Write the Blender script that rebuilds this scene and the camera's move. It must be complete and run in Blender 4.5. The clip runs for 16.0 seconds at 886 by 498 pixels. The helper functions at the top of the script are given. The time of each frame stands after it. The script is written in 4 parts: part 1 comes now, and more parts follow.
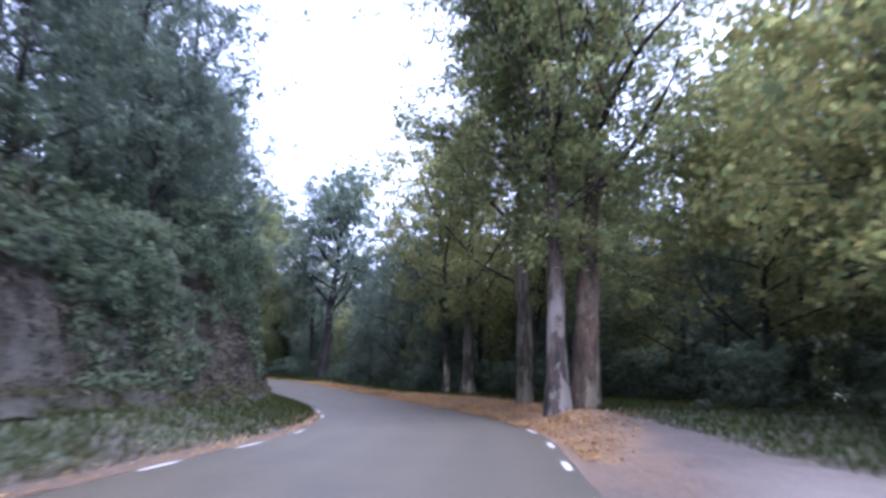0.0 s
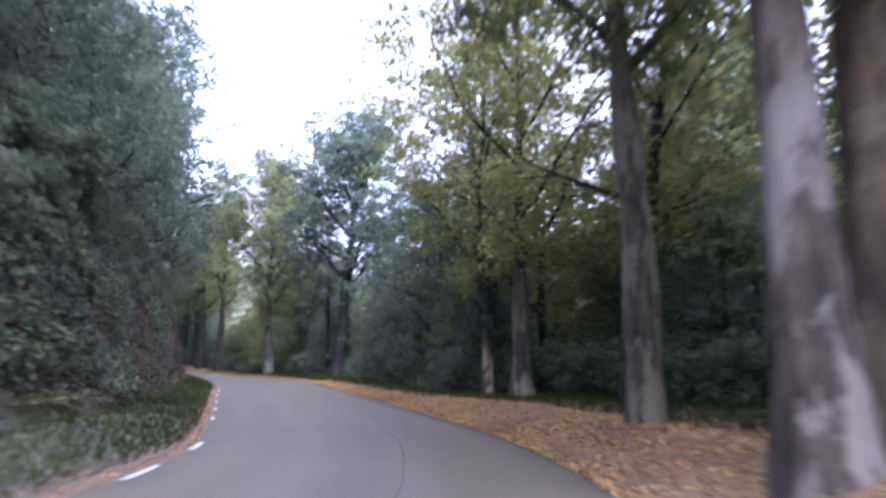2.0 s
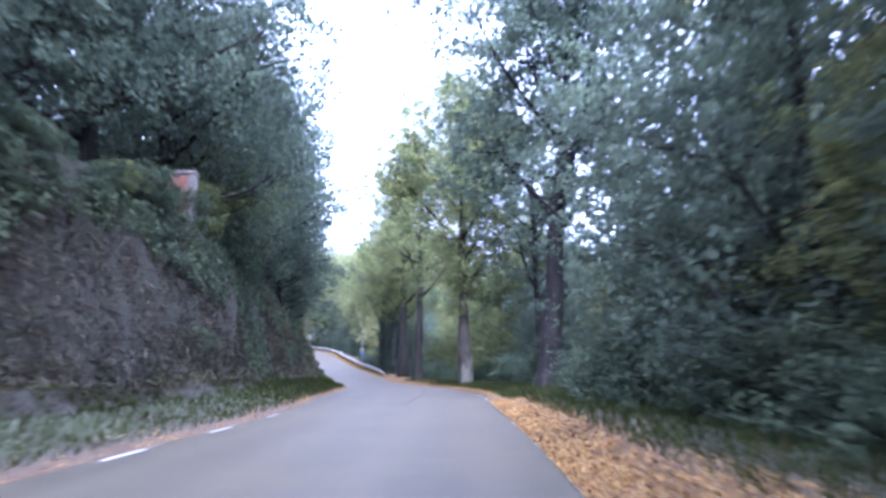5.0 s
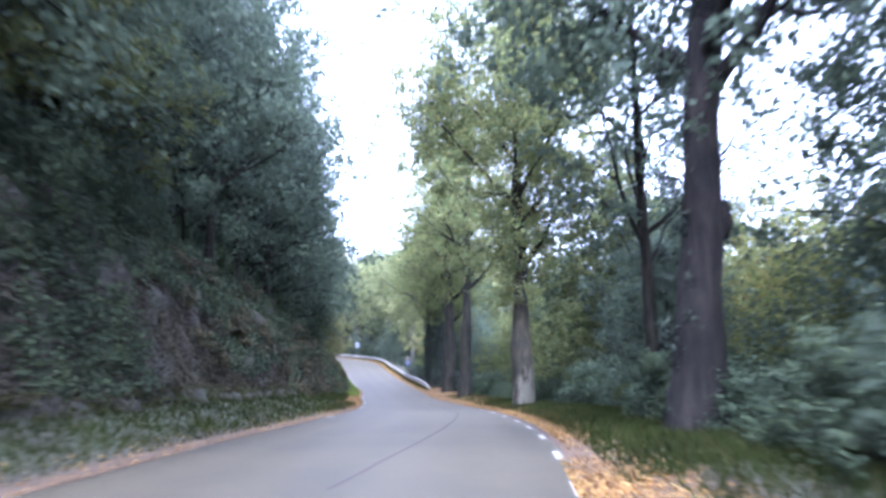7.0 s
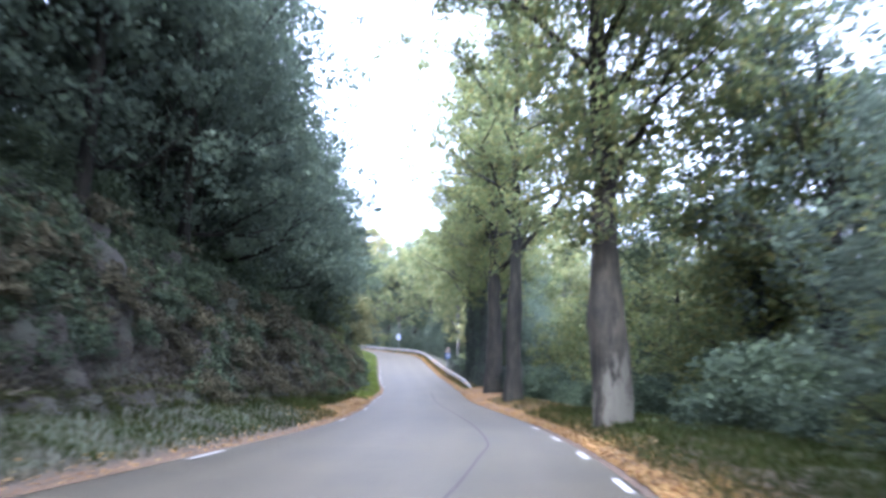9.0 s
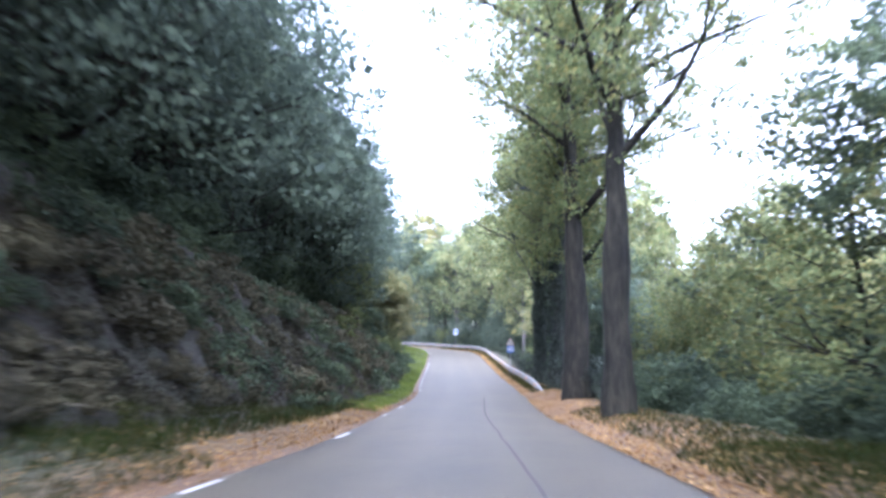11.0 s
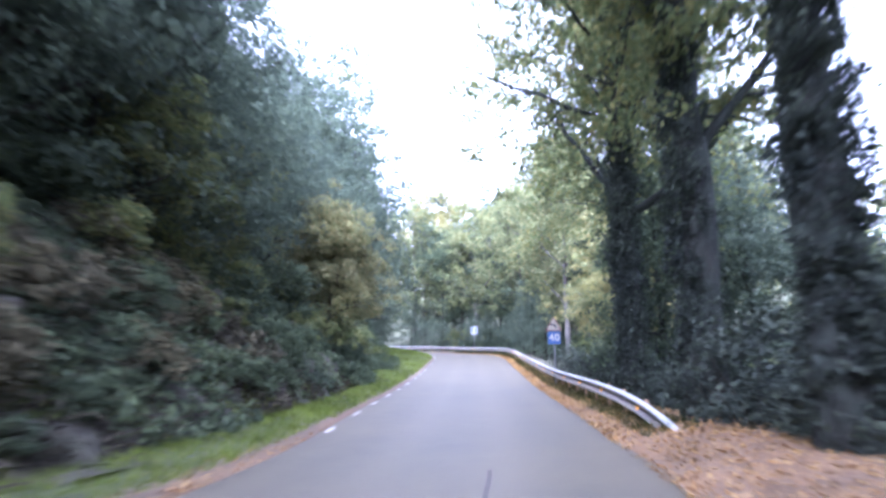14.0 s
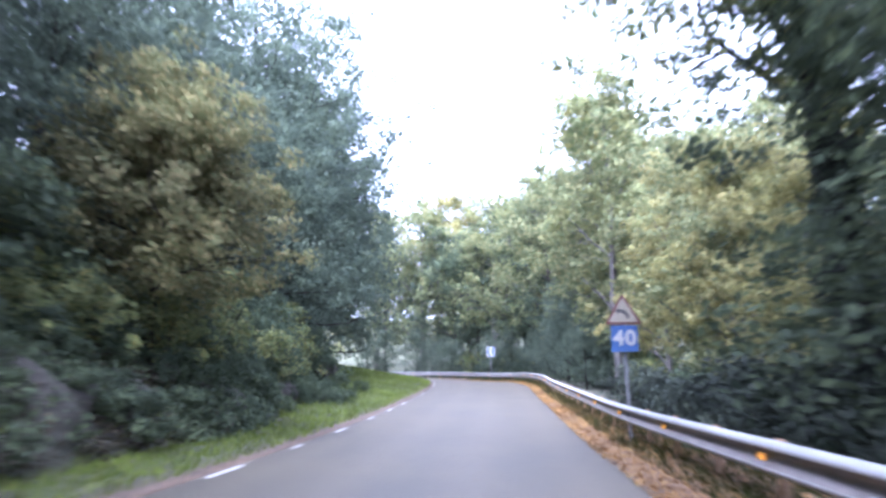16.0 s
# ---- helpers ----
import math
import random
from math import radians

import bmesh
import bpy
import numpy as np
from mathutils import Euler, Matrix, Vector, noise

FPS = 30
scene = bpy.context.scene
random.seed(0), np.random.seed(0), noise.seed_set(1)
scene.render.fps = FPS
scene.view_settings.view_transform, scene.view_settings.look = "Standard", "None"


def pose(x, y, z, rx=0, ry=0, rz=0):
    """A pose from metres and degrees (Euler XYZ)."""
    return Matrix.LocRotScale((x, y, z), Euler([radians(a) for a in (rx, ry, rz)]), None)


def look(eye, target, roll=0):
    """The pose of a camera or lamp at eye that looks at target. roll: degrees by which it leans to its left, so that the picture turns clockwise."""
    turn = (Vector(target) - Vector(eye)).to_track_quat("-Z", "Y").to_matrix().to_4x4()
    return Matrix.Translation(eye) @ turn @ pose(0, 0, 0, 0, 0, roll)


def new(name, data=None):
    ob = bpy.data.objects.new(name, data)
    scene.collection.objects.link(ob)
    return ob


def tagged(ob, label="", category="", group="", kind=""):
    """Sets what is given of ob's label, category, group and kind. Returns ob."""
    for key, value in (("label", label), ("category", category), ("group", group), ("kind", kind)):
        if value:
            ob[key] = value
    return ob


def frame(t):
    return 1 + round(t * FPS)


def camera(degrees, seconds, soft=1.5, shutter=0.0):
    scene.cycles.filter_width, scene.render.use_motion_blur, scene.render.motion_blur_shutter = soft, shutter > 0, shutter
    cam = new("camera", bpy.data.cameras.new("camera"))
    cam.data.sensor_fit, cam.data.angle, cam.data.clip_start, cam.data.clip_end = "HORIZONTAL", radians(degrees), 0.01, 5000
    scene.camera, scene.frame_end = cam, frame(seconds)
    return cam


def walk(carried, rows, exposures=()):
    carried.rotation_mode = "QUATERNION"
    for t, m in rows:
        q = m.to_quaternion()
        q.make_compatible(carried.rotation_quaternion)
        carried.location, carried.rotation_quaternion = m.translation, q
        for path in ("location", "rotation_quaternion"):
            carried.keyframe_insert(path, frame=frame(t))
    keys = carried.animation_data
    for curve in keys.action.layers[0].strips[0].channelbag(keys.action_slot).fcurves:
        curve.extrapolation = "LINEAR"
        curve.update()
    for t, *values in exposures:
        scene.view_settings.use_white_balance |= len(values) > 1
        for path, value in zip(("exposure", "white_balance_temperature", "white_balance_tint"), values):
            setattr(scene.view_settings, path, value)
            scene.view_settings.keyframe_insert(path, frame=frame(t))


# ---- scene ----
cam = camera(61.79, 16.0, soft=3.0, shutter=0.8)
PATH = [
    (0.0, pose(0.000, 0.000, 1.250, 101.02, -0.70, -0.00)),
    (0.5, pose(0.359, 3.993, 1.312, 101.39, -0.42, 0.94)),
    (1.0, pose(0.635, 8.007, 1.372, 101.22, -0.06, 1.55)),
    (1.5, pose(0.824, 11.955, 1.430, 101.03, 0.13, 2.23)),
    (2.0, pose(0.834, 15.938, 1.487, 100.72, 0.47, 4.87)),
    (2.5, pose(0.745, 19.952, 1.547, 100.58, 0.50, 7.88)),
    (3.0, pose(0.376, 24.020, 1.616, 100.67, 0.47, 10.87)),
    (3.5, pose(-0.218, 27.997, 1.697, 100.80, 0.92, 14.23)),
    (4.0, pose(-0.947, 31.855, 1.795, 101.00, 1.12, 17.87)),
    (4.5, pose(-1.839, 35.583, 1.910, 101.33, 0.95, 20.89)),
    (5.0, pose(-2.926, 39.223, 2.045, 101.47, 0.34, 24.04)),
    (5.5, pose(-4.136, 42.785, 2.203, 102.08, 0.04, 25.60)),
    (6.0, pose(-5.436, 46.284, 2.377, 102.51, -0.07, 26.72)),
    (6.5, pose(-6.808, 49.731, 2.560, 102.60, -0.12, 27.85)),
    (7.0, pose(-8.245, 53.135, 2.743, 102.35, -0.18, 29.05)),
    (7.5, pose(-9.747, 56.503, 2.919, 101.95, -0.25, 30.13)),
    (8.0, pose(-11.310, 59.837, 3.083, 102.02, -0.18, 30.62)),
    (8.5, pose(-12.922, 63.131, 3.233, 102.05, -0.41, 31.31)),
    (9.0, pose(-14.645, 66.407, 3.371, 102.03, -0.91, 33.34)),
    (9.5, pose(-16.497, 69.675, 3.500, 101.88, -0.64, 35.34)),
    (10.0, pose(-18.475, 72.946, 3.624, 101.77, -0.36, 36.90)),
    (10.5, pose(-20.563, 76.234, 3.746, 101.81, -0.33, 37.93)),
    (11.0, pose(-22.742, 79.559, 3.871, 102.05, -0.55, 38.54)),
    (11.5, pose(-24.995, 82.936, 3.998, 102.41, -0.74, 39.06)),
    (12.0, pose(-27.297, 86.387, 4.135, 102.35, -0.21, 40.03)),
    (12.5, pose(-29.705, 89.843, 4.292, 102.48, -0.37, 40.15)),
    (13.0, pose(-32.140, 93.288, 4.466, 102.44, -0.09, 40.59)),
    (13.5, pose(-34.514, 96.713, 4.663, 102.63, 0.35, 40.62)),
    (14.0, pose(-36.969, 100.138, 4.887, 103.02, 0.57, 41.00)),
    (14.5, pose(-39.340, 103.574, 5.144, 103.46, 0.55, 40.69)),
    (15.0, pose(-41.660, 106.910, 5.427, 104.19, 0.68, 41.66)),
    (15.5, pose(-43.941, 110.092, 5.727, 104.76, 0.65, 41.70)),
    (16.0, pose(-46.276, 113.231, 6.038, 105.28, 0.20, 43.02)),
]
walk(cam, PATH, [(0.0, 2.72, 4880, 33), (2.5, 3.15, 5060, 35), (5.0, 3.65, 4670, 32), (9.0, 3.65, 4970, 23), (12.5, 3.75, 4970, 29), (14.3, 3.75, 4840, 32), (15.0, 3.62, 4840, 32), (16.0, 3.52, 4900, 30)])

# ---- light ----
world = bpy.data.worlds.new("world")
scene.world = world
world.use_nodes = True
wn = world.node_tree
sky = wn.nodes.new("ShaderNodeTexSky")
sky.sky_type = "NISHITA"
sky.sun_disc = False
sky.sun_elevation, sky.sun_rotation = radians(54), radians(157)
sky.air_density, sky.dust_density, sky.ozone_density = 1.0, 4.0, 1.0
pale = wn.nodes.new("ShaderNodeHueSaturation")
pale.inputs["Saturation"].default_value = 0.22
wn.links.new(sky.outputs[0], pale.inputs["Color"])
wn.links.new(pale.outputs[0], wn.nodes["Background"].inputs["Color"])
wn.nodes["Background"].inputs["Strength"].default_value = 0.15
sun = new("sun", bpy.data.lights.new("sun", "SUN"))
sun.data.energy, sun.data.angle, sun.data.color = 0.7, radians(80), (1.0, 0.97, 0.92)
sun.matrix_world = look((26, -60, 90), (0, 0, 0))


# ---- materials ----
def material(name, rough=0.8, metal=0.0):
    m = bpy.data.materials.new(name)
    m.use_nodes = True
    b = m.node_tree.nodes["Principled BSDF"]
    b.inputs["Roughness"].default_value, b.inputs["Metallic"].default_value = rough, metal
    return m, m.node_tree, b


def add(nt, kind, **inputs):
    n = nt.nodes.new(kind)
    for k, v in inputs.items():
        n.inputs[k.replace("_", " ")].default_value = v
    return n


def noise_tex(nt, scale, detail=5.0, stretch=None, rough=0.55):
    n = add(nt, "ShaderNodeTexNoise", Scale=scale, Detail=detail, Roughness=rough)
    tc = nt.nodes.new("ShaderNodeTexCoord")
    if stretch:
        mp = nt.nodes.new("ShaderNodeMapping")
        mp.inputs["Scale"].default_value = stretch
        nt.links.new(tc.outputs["Object"], mp.inputs[0])
        nt.links.new(mp.outputs[0], n.inputs["Vector"])
    else:
        nt.links.new(tc.outputs["Object"], n.inputs["Vector"])
    return n.outputs["Fac"]


def ramp(nt, fac, *stops):
    r = nt.nodes.new("ShaderNodeValToRGB")
    e = r.color_ramp.elements
    while len(e) < len(stops):
        e.new(0.5)
    for el, (p, c) in zip(e, stops):
        el.position, el.color = p, (*c, 1)
    nt.links.new(fac, r.inputs[0])
    return r.outputs[0]


def mix(nt, fac, a, b, mode="MIX"):
    n = nt.nodes.new("ShaderNodeMix")
    n.data_type, n.blend_type = "RGBA", mode
    for sock, v in ((n.inputs[0], fac), (n.inputs[6], a), (n.inputs[7], b)):
        if isinstance(v, (int, float)):
            sock.default_value = v
        elif isinstance(v, tuple):
            sock.default_value = (*v, 1)
        else:
            nt.links.new(v, sock)
    return n.outputs[2]


def maths(nt, op, a, b):
    n = nt.nodes.new("ShaderNodeMath")
    n.operation = op
    n.use_clamp = True
    for sock, v in zip(n.inputs, (a, b)):
        if isinstance(v, (int, float)):
            sock.default_value = v
        else:
            nt.links.new(v, sock)
    return n.outputs[0]


def bump(nt, bsdf, height, strength, distance):
    n = add(nt, "ShaderNodeBump", Strength=strength, Distance=distance)
    nt.links.new(height, n.inputs["Height"])
    nt.links.new(n.outputs[0], bsdf.inputs["Normal"])


def attribute(nt, name):
    n = nt.nodes.new("ShaderNodeAttribute")
    n.attribute_name = name
    return n.outputs["Fac"]


def leaf_material(name, *colours, thin=0.35, gloss=0.1):
    m, nt, b = material(name, 0.85)
    b.inputs["Specular IOR Level"].default_value = gloss
    g = nt.nodes.new("ShaderNodeNewGeometry")
    n = len(colours)
    c = ramp(nt, g.outputs["Random Per Island"], *[(i / max(1, n - 1), k) for i, k in enumerate(colours)])
    big = ramp(nt, noise_tex(nt, 0.45, 3.0), (0.3, (0.62, 0.64, 0.72)), (0.7, (1.25, 1.25, 1.12)))
    c = mix(nt, 1.0, c, big, "MULTIPLY")
    nt.links.new(c, b.inputs["Base Color"])
    t = nt.nodes.new("ShaderNodeBsdfTranslucent")
    nt.links.new(c, t.inputs["Color"])
    s = nt.nodes.new("ShaderNodeMixShader")
    s.inputs[0].default_value = thin
    nt.links.new(b.outputs[0], s.inputs[1])
    nt.links.new(t.outputs[0], s.inputs[2])
    nt.links.new(s.outputs[0], nt.nodes["Material Output"].inputs[0])
    return m


def bark_material(name, dark, light, patch=None, ivy=False, cover=0.46, peel_to=(4.6, 2.6)):
    m, nt, b = material(name, 0.9)
    b.inputs["Specular IOR Level"].default_value = 0.2
    fine = noise_tex(nt, 7.0, 8.0, (1, 1, 0.2), 0.65)
    c = ramp(nt, fine, (0.38, dark), (0.62, light))
    c = mix(nt, 1.0, c, ramp(nt, noise_tex(nt, 1.6, 5.0, (1, 1, 0.6)), (0.36, (0.6, 0.6, 0.62)), (0.64, (1.4, 1.34, 1.28))), "MULTIPLY")
    if patch:
        tc = nt.nodes.new("ShaderNodeTexCoord")
        sep = nt.nodes.new("ShaderNodeSeparateXYZ")
        nt.links.new(tc.outputs["Object"], sep.inputs[0])
        low = nt.nodes.new("ShaderNodeMapRange")
        low.inputs["From Min"].default_value, low.inputs["From Max"].default_value = peel_to[0], peel_to[1]
        nt.links.new(sep.outputs["Z"], low.inputs["Value"])
        peel = ramp(nt, noise_tex(nt, 1.9, 6.0, (1, 1, 0.4), 0.65), (cover, (0, 0, 0)), (cover + 0.07, (1, 1, 1)))
        c = mix(nt, maths(nt, "MULTIPLY", peel, low.outputs[0]), c, mix(nt, fine, tuple(v * 0.55 for v in patch), patch))
    if ivy:
        c = mix(nt, ramp(nt, noise_tex(nt, 2.5, 5.0), (0.42, (0, 0, 0)), (0.52, (1, 1, 1))), c, (0.026, 0.031, 0.024))
    nt.links.new(c, b.inputs["Base Color"])
    bump(nt, b, fine, 1.0, 0.08)
    return m


LEAF_OAK = leaf_material("leaf_holm_oak", (0.08, 0.103, 0.074), (0.096, 0.122, 0.085), (0.114, 0.142, 0.095), thin=0.5)
LEAF_BANK = leaf_material("leaf_bank_shrub", (0.06, 0.078, 0.05), (0.08, 0.102, 0.06), (0.102, 0.128, 0.066), thin=0.5)
LEAF_UNDER = leaf_material("leaf_shade_shrub", (0.05, 0.068, 0.044), (0.068, 0.09, 0.054), (0.09, 0.115, 0.064), thin=0.45)
LEAF_POPLAR = leaf_material("leaf_poplar", (0.10, 0.128, 0.06), (0.135, 0.165, 0.07), (0.18, 0.195, 0.075), (0.23, 0.205, 0.07), thin=0.55)
LEAF_YELLOW = leaf_material("leaf_autumn", (0.14, 0.17, 0.065), (0.195, 0.215, 0.075), (0.25, 0.24, 0.08), (0.23, 0.19, 0.07), thin=0.6)
LEAF_IVY = leaf_material("leaf_ivy", (0.034, 0.042, 0.034), (0.048, 0.058, 0.045), (0.07, 0.082, 0.058), thin=0.25)
# yellow-green lightened in the colour itself, standing for haze over far trees
LEAF_HAZE = leaf_material("leaf_hazed_far", (0.155, 0.18, 0.088), (0.205, 0.222, 0.104), (0.275, 0.268, 0.118), thin=0.6)
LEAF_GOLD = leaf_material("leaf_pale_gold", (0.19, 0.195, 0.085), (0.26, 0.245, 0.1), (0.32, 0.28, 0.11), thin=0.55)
LEAF_RUSSET = leaf_material("leaf_russet", (0.14, 0.155, 0.07), (0.19, 0.185, 0.082), (0.235, 0.2, 0.09), thin=0.55)
LEAF_FALLEN = leaf_material("leaf_fallen", (0.105, 0.058, 0.026), (0.195, 0.102, 0.036), (0.285, 0.162, 0.058), (0.37, 0.25, 0.108), (0.23, 0.135, 0.05), (0.125, 0.074, 0.034), thin=0.15)
LEAF_DRY = leaf_material("leaf_dry_bracken", (0.056, 0.052, 0.032), (0.085, 0.077, 0.046), (0.122, 0.108, 0.064), thin=0.3)
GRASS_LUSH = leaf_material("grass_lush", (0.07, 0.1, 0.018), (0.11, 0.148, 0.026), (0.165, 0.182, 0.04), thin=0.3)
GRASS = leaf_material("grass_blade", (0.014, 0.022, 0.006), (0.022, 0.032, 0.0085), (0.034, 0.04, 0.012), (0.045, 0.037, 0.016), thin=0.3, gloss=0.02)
MOSS = leaf_material("moss_tuft", (0.025, 0.03, 0.011), (0.042, 0.05, 0.016), (0.075, 0.08, 0.024), (0.05, 0.04, 0.022), thin=0.3)
TWIG = leaf_material("dry_twig", (0.03, 0.026, 0.019), (0.06, 0.051, 0.037), (0.095, 0.082, 0.06), thin=0.0)
LEAF_WITHERED = leaf_material("leaf_withered", (0.03, 0.027, 0.018), (0.05, 0.044, 0.028), (0.075, 0.064, 0.041), thin=0.2)
BARK_DARK = bark_material("bark_dark", (0.0075, 0.006955, 0.00484), (0.024, 0.02194, 0.01496))
BARK_GREY = bark_material("bark_grey", (0.0075, 0.007169, 0.004928), (0.025, 0.02354, 0.01628))
BARK_PALE = bark_material("bark_pale_peeling", (0.02, 0.0165, 0.013), (0.062, 0.05, 0.039), (0.15, 0.132, 0.11), cover=0.47, peel_to=(4.2, 3.0))
BARK_KNOB = bark_material("bark_grey_knobbly", (0.02, 0.01819, 0.01188), (0.066, 0.05778, 0.03784), (0.13, 0.1177, 0.0792), peel_to=(8.0, 5.0))
BARK_DULL = bark_material("bark_brown_peeling", (0.014, 0.01284, 0.00836), (0.044, 0.03852, 0.02464), (0.15, 0.1327, 0.088), peel_to=(3.4, 1.6))
BARK_BROWN = bark_material("bark_brown_rough", (0.011, 0.009844, 0.0066), (0.032, 0.02836, 0.01848), (0.085, 0.08025, 0.0572), peel_to=(2.4, 1.4))
BARK_RED = bark_material("bark_reddish", (0.022, 0.01605, 0.01056), (0.068, 0.04815, 0.02992), (0.14, 0.1231, 0.0836), cover=0.52)
BARK_IVY = bark_material("bark_under_ivy", (0.012, 0.0125, 0.0105), (0.026, 0.028, 0.023), ivy=True)
BARK_ASH = bark_material("bark_pale_grey", (0.05, 0.048, 0.044), (0.13, 0.124, 0.112))
BARK_BLACK = bark_material("bark_blackish", (0.006, 0.0053, 0.0047), (0.019, 0.0165, 0.014))


def asphalt_material():
    m, nt, b = material("asphalt", 0.62)
    grain = noise_tex(nt, 60.0, 3.0)
    stain = noise_tex(nt, 0.35, 4.0, (1, 1, 1))
    c = ramp(nt, grain, (0.3, (0.0275, 0.0232, 0.0122)), (0.7, (0.059, 0.0495, 0.0268)))
    c = mix(nt, 1.0, c, ramp(nt, stain, (0.34, (0.76, 0.78, 0.82)), (0.66, (1.16, 1.12, 1.08))), "MULTIPLY")
    c = mix(nt, 1.0, c, ramp(nt, noise_tex(nt, 2.6, 5.0), (0.35, (0.86, 0.86, 0.87)), (0.65, (1.1, 1.09, 1.07))), "MULTIPLY")
    c = mix(nt, attribute(nt, "track"), c, (0.063, 0.0515, 0.03))
    nt.links.new(c, b.inputs["Base Color"])
    bump(nt, b, grain, 0.5, 0.01)
    return m


def ground_material():
    m, nt, b = material("verge_soil", 0.95)
    big, small = noise_tex(nt, 0.9, 5.0), noise_tex(nt, 14.0, 6.0)
    soil = ramp(nt, small, (0.3, (0.024, 0.019, 0.014)), (0.7, (0.064, 0.049, 0.035)))
    turf = ramp(nt, small, (0.3, (0.018, 0.022, 0.01)), (0.7, (0.043, 0.05, 0.02)))
    dead = ramp(nt, small, (0.32, (0.045, 0.026, 0.012)), (0.5, (0.105, 0.059, 0.025)), (0.68, (0.185, 0.11, 0.045)))
    dirt = ramp(nt, small, (0.3, (0.085, 0.068, 0.053)), (0.7, (0.145, 0.12, 0.096)))
    wob = ramp(nt, big, (0.35, (0, 0, 0)), (0.65, (1, 1, 1)))
    c = mix(nt, maths(nt, "MULTIPLY", attribute(nt, "grass"), maths(nt, "ADD", 0.45, wob)), soil, turf)
    c = mix(nt, maths(nt, "MULTIPLY", attribute(nt, "litter"), maths(nt, "ADD", 0.55, wob)), c, dead)
    c = mix(nt, attribute(nt, "gravel"), c, dirt)
    nt.links.new(c, b.inputs["Base Color"])
    bump(nt, b, small, 0.8, 0.04)
    return m


def bank_material():
    m, nt, b = material("cut_bank_earth", 0.95)
    n1, n2 = noise_tex(nt, 1.1, 6.0), noise_tex(nt, 7.0, 8.0, (1, 1, 1.6), 0.7)
    c = ramp(nt, n2, (0.32, (0.013, 0.0115, 0.008)), (0.5, (0.038, 0.033, 0.023)), (0.72, (0.075, 0.064, 0.045)))
    c = mix(nt, ramp(nt, n1, (0.45, (0, 0, 0)), (0.62, (0.8, 0.8, 0.8))), c, (0.04, 0.045, 0.024))
    nt.links.new(c, b.inputs["Base Color"])
    bump(nt, b, n2, 1.0, 0.12)
    return m


def plain(name, colour, rough=0.5, metal=0.0, vary=0.15, scale=8.0):
    m, nt, b = material(name, rough, metal)
    lo, hi = tuple(v * (1 - vary) for v in colour), tuple(min(1, v * (1 + vary)) for v in colour)
    nt.links.new(ramp(nt, noise_tex(nt, scale, 5.0), (0.3, lo), (0.7, hi)), b.inputs["Base Color"])
    return m


ASPHALT, SOIL, BANK = asphalt_material(), ground_material(), bank_material()
PAINT = plain("road_paint", (0.31, 0.302, 0.28), 0.85, 0, 0.45, 25)
TAR = plain("tar_seam", (0.045, 0.04, 0.037), 0.95)
STEEL = plain("galvanised_steel", (0.25, 0.252, 0.243), 0.6, 0.25, 0.18, 5)
STEEL_DARK = plain("rusty_steel", (0.26, 0.17, 0.1), 0.7, 0.1, 0.35, 5)
POST_GREY = plain("weathered_post", (0.12, 0.122, 0.125), 0.6, 0.3, 0.2, 6)
STEEL_GROOVE = plain("groove_steel", (0.15, 0.135, 0.12), 0.7, 0.2, 0.35, 6)
AMBER = plain("amber_reflector", (0.85, 0.36, 0.02), 0.35)
SIGN_WHITE = plain("sign_white", (0.19, 0.172, 0.128), 0.5, 0, 0.1)
SIGN_DIGIT = plain("sign_digit_white", (0.25, 0.247, 0.235), 0.5, 0, 0.06)
SIGN_RED = plain("sign_red", (0.075, 0.02, 0.017), 0.5, 0, 0.2)
SIGN_BLUE = plain("sign_blue", (0.02, 0.06, 0.165), 0.5, 0, 0.1)
SIGN_BLACK = plain("sign_black", (0.03, 0.03, 0.03), 0.5)
BRICK = plain("old_brick", (0.25, 0.11, 0.075), 0.9, 0, 0.3, 12)
STONE = plain("pale_stone", (0.16, 0.14, 0.118), 0.9, 0, 0.25, 9)
FOREST = plain("woodland_floor", (0.06, 0.065, 0.03), 0.95, 0, 0.5, 0.3)

# ---- plan: the road's centre line (x, y, z) every ten metres or so ----
CENTRE = [
    (-2.6, -40, -0.5), (-2.5, -20, -0.25), (-2.3, -10, -0.12), (-1.9, 0.2, 0), (-1.2, 10.1, 0.15),
    (-0.6, 19.9, 0.3), (-1.9, 29.7, 0.49), (-5, 38.9, 0.81), (-8.6, 48.1, 1.27), (-12.4, 57.2, 1.75),
    (-16.7, 66.1, 2.15), (-21.3, 74.9, 2.47), (-26.3, 83.5, 2.79), (-31.9, 91.8, 3.16), (-37.9, 99.8, 3.65),
    (-43.7, 108, 4.33), (-50.35, 116.4, 5.24), (-56.95, 124.7, 6.24), (-63.35, 132.8, 7.4), (-69.8, 140.8, 8.63),
    (-76.6, 149, 10), (-84.9, 156.9, 11.3), (-95, 161, 12.5), (-106, 162.5, 13.5), (-124, 161, 15),
]
HALF = [3.1, 3.1, 3.1, 3.15, 3.15, 3.08, 3.08, 3.25, 3.2, 3.02, 3.35, 3.4, 3.14, 2.95, 2.75, 2.68, 2.9, 2.95, 2.95, 2.95, 2.95, 3.0, 3.1, 3.1, 3.1]


def catmull(p, n=10):
    p = np.asarray(p, float)
    q = np.vstack([2 * p[0] - p[1], p, 2 * p[-1] - p[-2]])
    u = np.linspace(0, 1, n, endpoint=False)[:, None]
    out = []
    for a, b, c, d in zip(q, q[1:], q[2:], q[3:]):
        out.append(0.5 * (2 * b + (c - a) * u + (2 * a - 5 * b + 4 * c - d) * u**2 + (3 * b - a - 3 * c + d) * u**3))
    return np.vstack(out + [p[-1:]])


